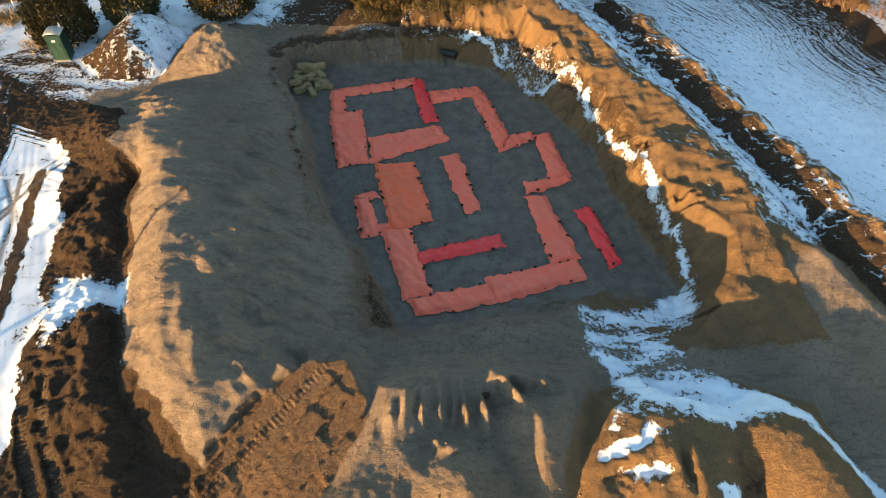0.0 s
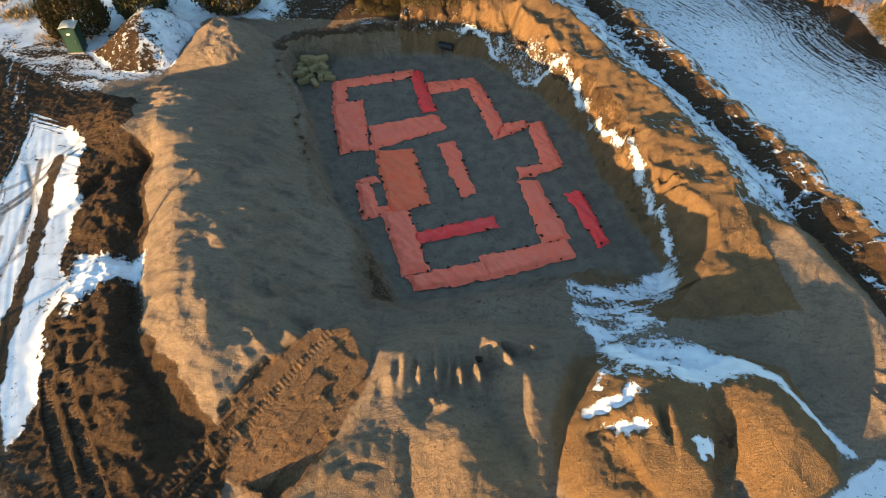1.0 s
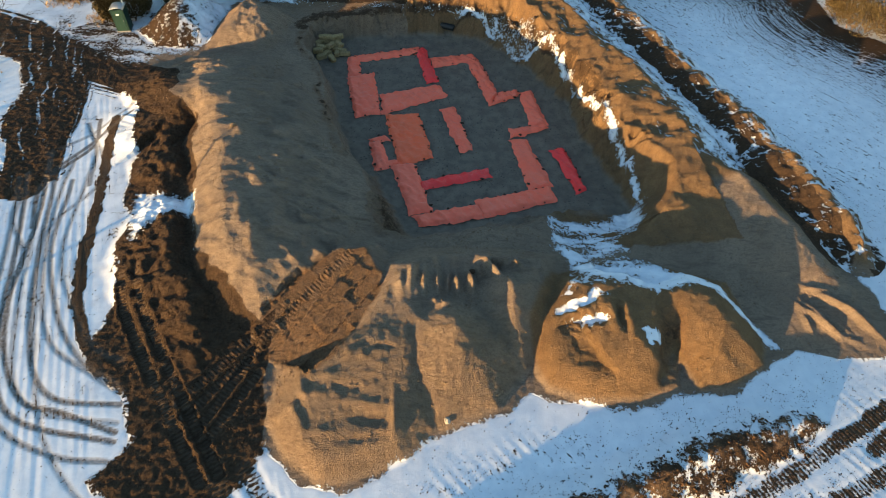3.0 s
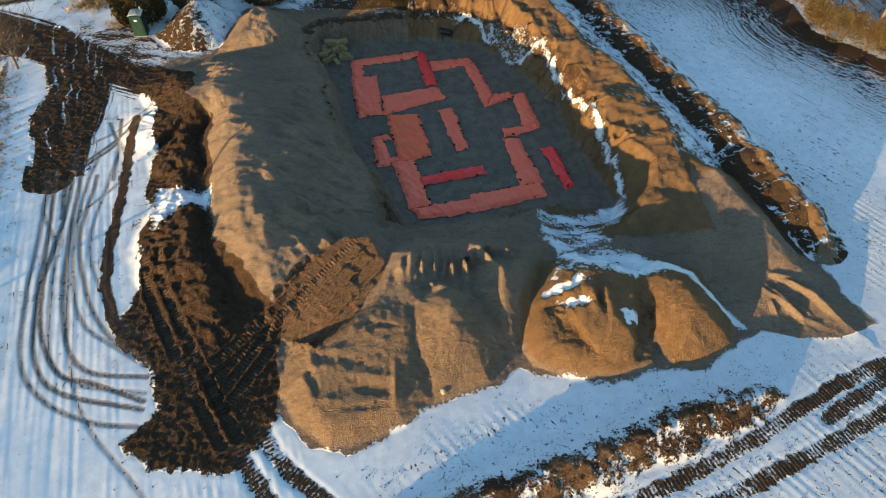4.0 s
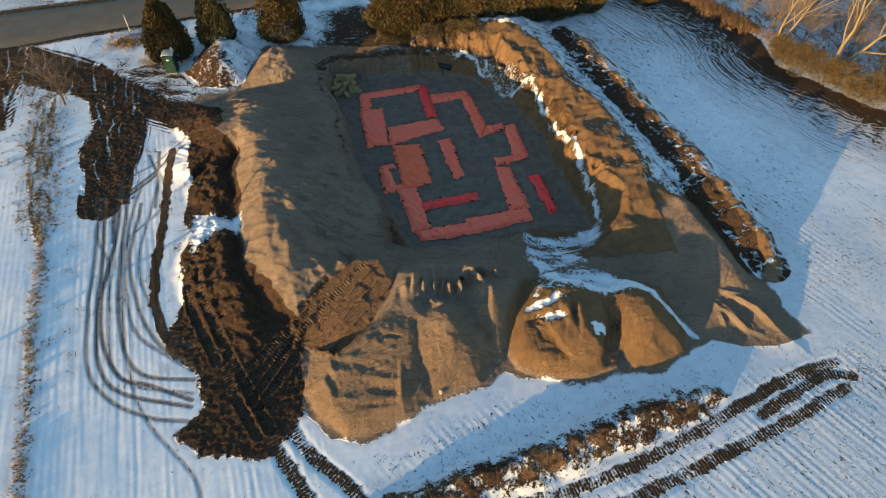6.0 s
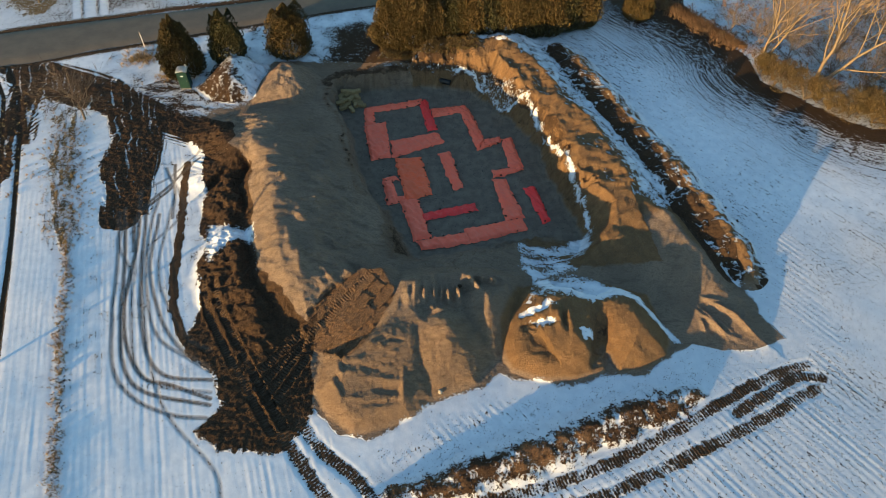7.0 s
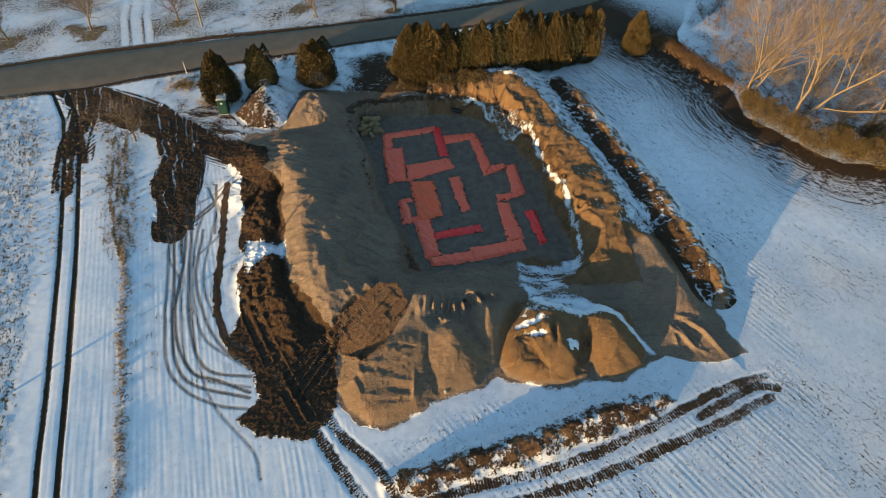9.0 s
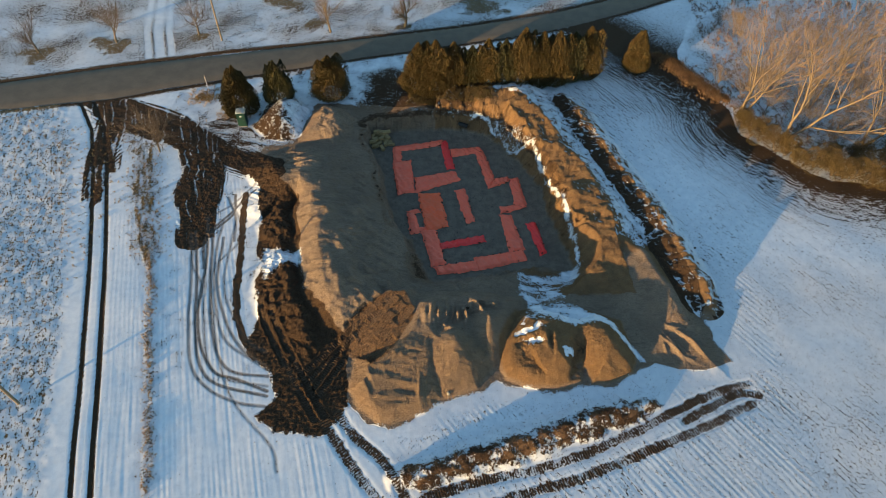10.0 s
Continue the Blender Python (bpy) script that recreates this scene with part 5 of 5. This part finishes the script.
bare_tree(-62.0, 70.0, 6.5, 206, BARK, TWIG, "leafless dark tree in the snowy field across the road")
bare_tree(-36.5, 34.6, 8.0, 207, BARK, TWIG, "leafless bushy grey tree beside the muddy drive", spread_=0.7, levels=3, girth=0.13, n_twig=5)
bare_tree(39.2, 48.5, 12.0, 211, BARK_WARM, TWIG_WARM, "tall golden leafless willow with forked trunk at the field edge", stems=3, lean=(-0.08, -0.05), girth=0.17, spread_=0.28, n_twig=3, stem=0.50, n_limb=1)
bare_tree(43.3, 43.2, 14.0, 212, BARK_WARM, TWIG_WARM, "tall golden leafless willow leaning out of the thicket", stems=2, lean=(0.22, 0.05), girth=0.24, spread_=0.34, n_twig=3, stem=0.50, n_limb=1)
bare_tree(49.4, 51.0, 13.0, 216, BARK_WARM, TWIG_WARM, "slender leafless willow standing in the snowy thicket", stems=2, lean=(-0.1, -0.05), girth=0.15, spread_=0.28, n_twig=3, stem=0.50, n_limb=1)
bare_tree(53.9, 43.2, 12.0, 213, BARK_WARM, TWIG_WARM, "large golden leafless willow at the thicket edge", stems=2, lean=(0.1, 0.1), girth=0.20, spread_=0.38, n_twig=3, stem=0.45, n_limb=1)
bare_tree(46.0, 58.0, 8.0, 214, BARK, TWIG, "slim leafless tree in the thicket", stems=3, girth=0.10, spread_=0.4, n_twig=3, stem=0.4, n_limb=1)
bare_tree(57.0, 60.0, 9.0, 215, BARK, TWIG, "slender leafless grey tree in the thicket", stems=3, girth=0.10, spread_=0.45, n_twig=3, stem=0.4, n_limb=1)


for k, (x, y, h) in enumerate([(40.5, 52.5, 4.2), (43.0, 49.5, 3.8), (47.0, 46.5, 4.6), (50.5, 44.5, 4.2), (44.5, 55.0, 4.0), (49.0, 51.0, 4.5), (53.5, 48.5, 4.4), (57.5, 45.5, 4.6), (61.0, 43.0, 4.4), (55.0, 54.0, 4.2), (37.6, 55.5, 3.2), (60.0, 50.0, 4.8)]):
    bare_tree(x, y, h, 260 + k, BARK, TWIG_WARM, "leafless grey-brown bush in the thicket", stems=6, levels=2, girth=0.035, n_twig=3, stem=0.55, spread_=0.5, name="bare_bush")


rnd_t = random.Random(77)
for k in range(26):
    x, y = rnd_t.uniform(41, 70), rnd_t.uniform(41, 74)
    if y > 98 - x:
        bare_tree(x, y, rnd_t.uniform(2.6, 4.6), 400 + k, BARK, TWIG_WARM, "leafless golden-brown bush among the thicket's snow", stems=5, levels=2, girth=0.03, n_twig=3, stem=0.55, spread_=0.55, name="bare_bush")


def shrub(x, y, r, h, seed, foliage, label):
    rnd = random.Random(seed)
    root = new("shrub")
    root.location = (x, y, ground_z(x, y) - 0.05)
    verts, faces = [], []
    for _ in range(9):
        a = rnd.uniform(0, 6.28)
        tube(verts, faces, Vector((0, 0, 0)), Vector((math.cos(a) * r * 0.6, math.sin(a) * r * 0.6, h * rnd.uniform(0.5, 0.85))), 0.04, 0.012, 4)
    from_lists("stem_cluster", verts, faces, BARK, root)
    pts, outs = [], []
    balls = [(rnd.uniform(-0.6, 0.6) * r, rnd.uniform(-0.6, 0.6) * r, rnd.uniform(0.25, 0.7) * h, rnd.uniform(0.3, 0.55) * r) for _ in range(9)]
    for _ in range(int(2300 * r)):
        bx, by, bz, br = balls[rnd.randrange(9)]
        d = Vector((rnd.gauss(0, 1), rnd.gauss(0, 1), rnd.gauss(0, 1))).normalized()
        p = Vector((bx, by, bz)) + d * br * rnd.uniform(0.7, 1.15)
        if p.z > 0.05:
            pts.append(p)
            outs.append(d + Vector((0, 0, 0.5)))
    v_, f_ = clump_mesh(pts, outs, 0.11, rnd, 0.8)
    from_lists("crown", v_, f_, foliage, root)
    return tagged(root, label, "shrub", "shrubs along the thicket")


for k, (x, y, r, h) in enumerate([(40.6, 49.0, 1.3, 2.2), (41.2, 47.0, 1.6, 2.8), (41.8, 44.8, 1.9, 3.4), (43.4, 42.8, 1.5, 2.6), (45.4, 41.0, 2.0, 3.4), (47.3, 40.0, 2.2, 3.8), (49.4, 38.8, 2.1, 3.6), (51.6, 38.3, 2.2, 3.8),
                                  (54.0, 37.8, 2.3, 3.6), (57.0, 37.9, 2.4, 3.8), (60.5, 38.2, 2.4, 3.6), (49.8, 42.0, 1.8, 3.0), (53.6, 41.5, 2.0, 3.2), (58.0, 42.5, 2.2, 3.4)]):
    shrub(x - 1.6, y - 1.6, r * 1.1, h, 300 + k, BRUSH, "dense olive-brown shrub at the thicket's edge")


def tufts(name, spots, height, foliage, label, seed, width=0.03):
    """Dry grass in tufts of narrow bent blades, all one sheet of stuff."""
    rnd = random.Random(seed)
    verts, faces = [], []
    for x, y, s in spots:
        z = ground_z(x, y) - 0.02
        for _ in range(9):
            a, lean = rnd.uniform(0, 6.28), rnd.uniform(0.15, 0.8)
            hh = height * s * rnd.uniform(0.6, 1.2)
            bx, by = x + rnd.gauss(0, 0.09) * s, y + rnd.gauss(0, 0.09) * s
            c, d = math.cos(a), math.sin(a)
            k = len(verts)
            w = width * s
            verts += [(bx - d * w, by + c * w, z), (bx + d * w, by - c * w, z),
                      (bx + c * lean * hh * 0.45 + d * w * 0.7, by + d * lean * hh * 0.45 - c * w * 0.7, z + hh * 0.65),
                      (bx + c * lean * hh, by + d * lean * hh, z + hh)]
            faces += [(k, k + 1, k + 2), (k, k + 2, k + 3)]
    return tagged(from_lists(name, verts, faces, foliage), label, "grass", kind="stuff")


rnd_g = random.Random(21)


def strip_spots(line, half, count, lo=0.6, hi=1.3):
    out = []
    total = [math.dist(a, b) for a, b in zip(line, line[1:])]
    for _ in range(count):
        i = rnd_g.choices(range(len(total)), total)[0]
        t = rnd_g.random()
        out.append((line[i][0] + t * (line[i + 1][0] - line[i][0]) + rnd_g.gauss(0, half),
                    line[i][1] + t * (line[i + 1][1] - line[i][1]) + rnd_g.gauss(0, half * 0.5), rnd_g.uniform(lo, hi)))
    return out


tufts("dry_grass", strip_spots([(-37.5, 33.5), (-35.0, 26.0), (-32.0, 18.4)], 1.2, 650, 0.4, 0.8) + strip_spots(VERGE[3:9], 0.30, 420, 0.5, 1.0), 0.30, STRAW, "tall dry straw-coloured grass along the field verge", 31, 0.02)
tufts("roadside_grass", [(-34.2 + rnd_g.gauss(0, 1.1), 46.2 + rnd_g.gauss(0, 0.9), rnd_g.uniform(0.7, 1.4)) for _ in range(130)]
      + [(-30.0 + rnd_g.gauss(0, 0.9), 42.6 + rnd_g.gauss(0, 0.6), 0.8) for _ in range(70)], 0.42, STRAW, "dry straw-coloured grass on the roadside slope", 32, 0.015)
tufts("rusty_grass", strip_spots([(30.0, 62.5), (33.0, 58.0), (35.0, 55.0), (37.4, 51.5)], 0.9, 1500, 0.7, 1.3), 0.42, REDGRASS, "rusty dry grass along the field edge", 33, 0.016)
tufts("thicket_grass", [(rnd_g.uniform(38, 75), rnd_g.uniform(44, 82), rnd_g.uniform(0.7, 1.4)) for _ in range(2800)], 0.42, REDGRASS, "rusty dry weeds through the snow of the thicket", 34, 0.014)
tufts("hedge_grass", [(rnd_g.uniform(-6.5, 5.0), rnd_g.uniform(46.5, 50.0), rnd_g.uniform(0.6, 1.2)) for _ in range(1500)], 0.30, BRUSH, "trampled dry grass below the cedar row", 35, 0.016)
tufts("field_weeds", [(rnd_g.uniform(-66, -38), rnd_g.uniform(-6, 40), rnd_g.uniform(0.5, 0.9)) for _ in range(1500)], 0.28, STRAW, "sparse dry weeds through the snow of the old field", 36)

# ---- site things ----
def box(bm, sx, sy, sz, at=(0, 0, 0), bevel=0.0, turn=None):
    r = bmesh.ops.create_cube(bm, size=1.0)
    bmesh.ops.scale(bm, vec=(sx, sy, sz), verts=r["verts"])
    if bevel:
        es = list({e for v in r["verts"] for e in v.link_edges})
        r = bmesh.ops.bevel(bm, geom=es, offset=bevel, segments=2, affect="EDGES", clamp_overlap=True)
    vs = r["verts"] if "verts" in r else []
    if turn:
        bmesh.ops.rotate(bm, verts=vs, matrix=turn)
    bmesh.ops.translate(bm, verts=vs, vec=at)
    return vs


GREEN = plain("green_plastic", (0.007, 0.040, 0.030), (0.006, 0.032, 0.024), 1.5, 0.45, 0.5, 0.1)
WHITE = plain("white_plastic", (0.72, 0.71, 0.68), (0.64, 0.63, 0.60), 2.0, 0.5, 0.4, 0.1)
GREY = plain("grey_plastic", (0.20, 0.20, 0.20), (0.15, 0.15, 0.15), 2.0, 0.6)
BLACK = plain("black_plastic", (0.012, 0.012, 0.012), (0.02, 0.02, 0.02), 2.0, 0.5)
WOOD = plain("weathered_wood", (0.24, 0.19, 0.135), (0.18, 0.14, 0.10), 2.0, 0.9)
POLEWOOD = plain("pole_wood", (0.21, 0.17, 0.12), (0.16, 0.13, 0.095), 2.0, 0.9)
STRAWBALE = plain("straw", (0.34, 0.245, 0.125), (0.25, 0.18, 0.09), 6.0, 0.95, 0.1, 0.9, 0.05)
CLOD = plain("dark_soil_clod", (0.040, 0.026, 0.018), (0.060, 0.040, 0.026), 6.0, 0.95, 0.1, 0.8, 0.03)
STONE = plain("pale_stone", (0.36, 0.32, 0.26), (0.28, 0.25, 0.20), 5.0, 0.85, 0.3, 0.5)


def portable_toilet(x, y, turn):
    root = new("portable_toilet")
    root.matrix_world = pose(x, y, ground_z(x, y) - 0.02, 0, 0, turn)
    bm = bmesh.new()
    box(bm, 1.16, 1.20, 0.14, (0, 0, 0.07), 0.02)
    part("base", bm, GREY, root)
    bm = bmesh.new()
    for sx in (-0.53, 0.53):
        box(bm, 0.05, 1.08, 1.95, (sx, 0, 1.10), 0.012)
        for k in range(5):
            box(bm, 0.03, 0.10, 1.7, (sx * 1.055, -0.40 + 0.2 * k, 1.10), 0.008)
    box(bm, 1.06, 0.05, 1.95, (0, 0.54, 1.10), 0.012)
    part("side_wall", bm, GREEN, root)
    bm = bmesh.new()
    for sx in (-0.49, 0.49):
        box(bm, 0.09, 0.07, 1.98, (sx, -0.55, 1.12), 0.012)
    box(bm, 0.90, 0.07, 0.10, (0, -0.55, 2.05), 0.012)
    part("door_frame", bm, GREEN, root)
    bm = bmesh.new()
    box(bm, 0.86, 0.045, 1.84, (0, -0.57, 1.08), 0.012)
    for sx in (-0.2, 0.2):
        box(bm, 0.28, 0.025, 1.2, (sx, -0.595, 0.95), 0.012)
    door = part("door", bm, GREEN, root)
    bm = bmesh.new()
    box(bm, 0.05, 0.05, 0.16, (0.33, -0.625, 1.10), 0.012)
    part("handle", bm, GREY, door, "grey door latch")
    bm = bmesh.new()
    box(bm, 0.26, 0.012, 0.14, (0.0, -0.613, 1.68), 0.004)
    part("sign", bm, WHITE, door, "small white sign")
    bm = bmesh.new()
    n, rows = 12, 8
    grid = []
    for j in range(rows + 1):
        for i in range(n + 1):
            u, v = 2 * i / n - 1, 2 * j / rows - 1
            grid.append(bm.verts.new((u * 0.61, v * 0.63, 2.09 + 0.20 * (1 - abs(u) ** 2.6) * (1 - 0.35 * abs(v) ** 3))))
    for j in range(rows):
        for i in range(n):
            k = j * (n + 1) + i
            bm.faces.new((grid[k], grid[k + 1], grid[k + n + 2], grid[k + n + 1]))
    bmesh.ops.solidify(bm, geom=bm.faces[:], thickness=0.04)
    part("roof", bm, WHITE, root, "domed white translucent roof", True)
    bm = bmesh.new()
    r = bmesh.ops.create_cone(bm, cap_ends=True, segments=12, radius1=0.055, radius2=0.055, depth=0.5)
    bmesh.ops.translate(bm, verts=r["verts"], vec=(0.42, 0.42, 2.25))
    part("vent_pipe", bm, WHITE, root)
    return tagged(root, "green plastic portable toilet with a white roof, on mud", "portable toilet")


portable_toilet(-27.6, 40.9, 8)


def bale_mesh(seed):
    rnd = random.Random(seed)
    bm = bmesh.new()
    box(bm, 0.92, 0.46, 0.38, (0, 0, 0.19), 0.05)
    bmesh.ops.subdivide_edges(bm, edges=[e for e in bm.edges if e.calc_length() > 0.2], cuts=3, use_grid_fill=True)
    for v in bm.verts:
        v.co += Vector((rnd.gauss(0, 0.012), rnd.gauss(0, 0.012), rnd.gauss(0, 0.010)))
    return bm


def straw_bale(bm, m):
    ob = part("straw_bale", bm, STRAWBALE) if hasattr(bm, "verts") and not isinstance(bm, bpy.types.Mesh) else new("straw_bale", bm)
    ob.matrix_world = m
    return tagged(ob, "small yellow-green straw bale stacked in the pit corner", "straw bale", "bales stacked in the pit")


rnd_b = random.Random(5)
bale_data = []
for s in range(3):
    first = straw_bale(bale_mesh(s), pose(-10.6 + 0.5 * s, 42.2, -2.04, 0, 0, 20 * s))
    bale_data.append(first.data)
spots = [(-10.9, 41.4, 0), (-10.1, 41.7, 0), (-9.3, 41.7, 0), (-8.6, 41.3, 0), (-10.6, 40.7, 0), (-9.8, 40.8, 0), (-9.0, 40.6, 0), (-8.2, 40.7, 0), (-10.3, 40.1, 0), (-9.2, 39.9, 0),
         (-10.6, 41.9, 1), (-9.8, 42.1, 1), (-9.1, 42.0, 1), (-10.4, 41.2, 1), (-9.5, 41.3, 1), (-8.8, 41.7, 1), (-10.3, 42.1, 2), (-9.5, 42.1, 2), (-8.9, 42.3, 2), (-10.5, 40.5, 1)]
for k, (x, y, lv) in enumerate(spots):
    straw_bale(bale_data[k % 3], pose(x + rnd_b.uniform(-0.1, 0.1), y + rnd_b.uniform(-0.1, 0.1), -2.03 + 0.37 * lv, rnd_b.uniform(-6, 6), rnd_b.uniform(-8, 8), rnd_b.uniform(0, 180)))


def lump_mesh(name, seed, material, flat=0.6):
    rnd = random.Random(seed)
    bm = bmesh.new()
    bmesh.ops.create_icosphere(bm, subdivisions=1, radius=0.5)
    for v in bm.verts:
        v.co *= rnd.uniform(0.7, 1.15)
        v.co.z *= flat
    me = bpy.data.meshes.new(name)
    bm.to_mesh(me)
    bm.free()
    me.materials.append(material)
    return me


CLODS = [lump_mesh("soil_clod", s, CLOD, 0.5) for s in range(4)]


def clods_on(corners, rnd):
    """Clods that weigh down the edges of one sheet."""
    a, b, c, d = [Vector(p) for p in corners]
    for p, q in ((a, b), (b, c), (c, d), (d, a)):
        n = int((q - p).length / 0.95)
        for k in range(n):
            if rnd.random() < 0.38:
                continue
            t = (k + rnd.uniform(0.2, 0.8)) / max(n, 1)
            w = p.lerp(q, t).lerp((a + b + c + d) / 4, rnd.uniform(0.0, 0.16))
            s = rnd.uniform(0.12, 0.27)
            ob = new("soil_clod", CLODS[rnd.randrange(4)])
            ob.matrix_world = pose(w.x, w.y, -1.93 + rnd.uniform(0, 0.06), 0, 0, rnd.uniform(0, 360)) @ Matrix.Diagonal((s * rnd.uniform(1, 1.8), s, s, 1))
            tagged(ob, "dark clod of soil weighing down a tarp edge", "soil clod", "clods on the tarps")


rnd_c = random.Random(17)
for kind, *corners in TARPS:
    clods_on(corners, rnd_c)


def pole_thing(name, x, y, h, r, material, label, category, top=None):
    root = new(name)
    root.location = (x, y, ground_z(x, y) - 0.05)
    verts, faces = [], []
    tube(verts, faces, Vector((0, 0, 0)), Vector((0, 0, h * 0.5)), r, r * 0.9, 10)
    tube(verts, faces, Vector((0, 0, h * 0.5)), Vector((0, 0, h)), r * 0.9, r * 0.75, 10)
    from_lists("shaft", verts, faces, material, root, smooth=True)
    if top:
        bm = bmesh.new()
        box(bm, *top[0], (0, 0, h - 0.05), 0.02)
        part(top[2], bm, top[1], root)
    return tagged(root, label, category)


pole_thing("utility_pole", -36.0, 60.1, 9.0, 0.14, POLEWOOD, "weathered wooden utility pole on the snowy verge", "utility pole", ((1.8, 0.1, 0.12), POLEWOOD, "crossarm"))
pole_thing("utility_pole", -37.3, 0.6, 9.0, 0.14, WOOD, "grey wooden utility pole in the weedy field", "utility pole", ((1.8, 0.1, 0.12), WOOD, "crossarm"))
pole_thing("marker_post", -34.3, 47.7, 2.3, 0.045, WHITE, "thin white roadside marker post with a dark top", "marker post", ((0.10, 0.03, 0.55), GREY, "marker_blade"))
pole_thing("survey_stake", -1.9, 68.0, 0.9, 0.03, WOOD, "short wooden stake on the far road verge", "stake")


def culvert(x, y, turn):
    """A short black corrugated drain pipe that sticks out of the bank."""
    root = new("drain_pipe")
    root.matrix_world = pose(x, y, ground_z(x, y) + 0.16, 0, 0, turn)
    verts, faces = [], []
    n, rings = 20, 18
    for k in range(rings + 1):
        r = 0.27 + 0.018 * (k % 2)
        for i in range(n):
            a = 2 * math.pi * i / n
            verts.append((r * math.cos(a), -0.9 + 1.8 * k / rings, r * math.sin(a)))
    for k in range(rings):
        for i in range(n):
            j = (i + 1) % n
            faces.append((k * n + i, k * n + j, (k + 1) * n + j, (k + 1) * n + i))
    ob = from_lists("pipe_wall", verts, faces, BLACK, root)
    m = ob.modifiers.new("thick", "SOLIDIFY")
    m.thickness = 0.02
    return tagged(root, "short black corrugated drain pipe on the pit's rim", "drain pipe")


culvert(1.0, 44.9, 70)


def boulder(x, y, s, seed, material, label):
    ob = new("boulder", lump_mesh("boulder", seed, material, 0.75))
    ob.matrix_world = pose(x, y, ground_z(x, y) + s * 0.15, 0, 0, 40 * seed) @ Matrix.Diagonal((s * 1.2, s, s, 1))
    return tagged(ob, label, "boulder")


boulder(1.2, 4.0, 0.42, 61, STONE, "pale stone at the foot of the sand heap")
boulder(2.6, 12.9, 0.40, 62, MUD_CLOD, "rust-brown clod on the levelled sand")
boulder(-13.7, 24.4, 0.45, 63, SAND_CLOD, "sandy lump on the bank's crest")
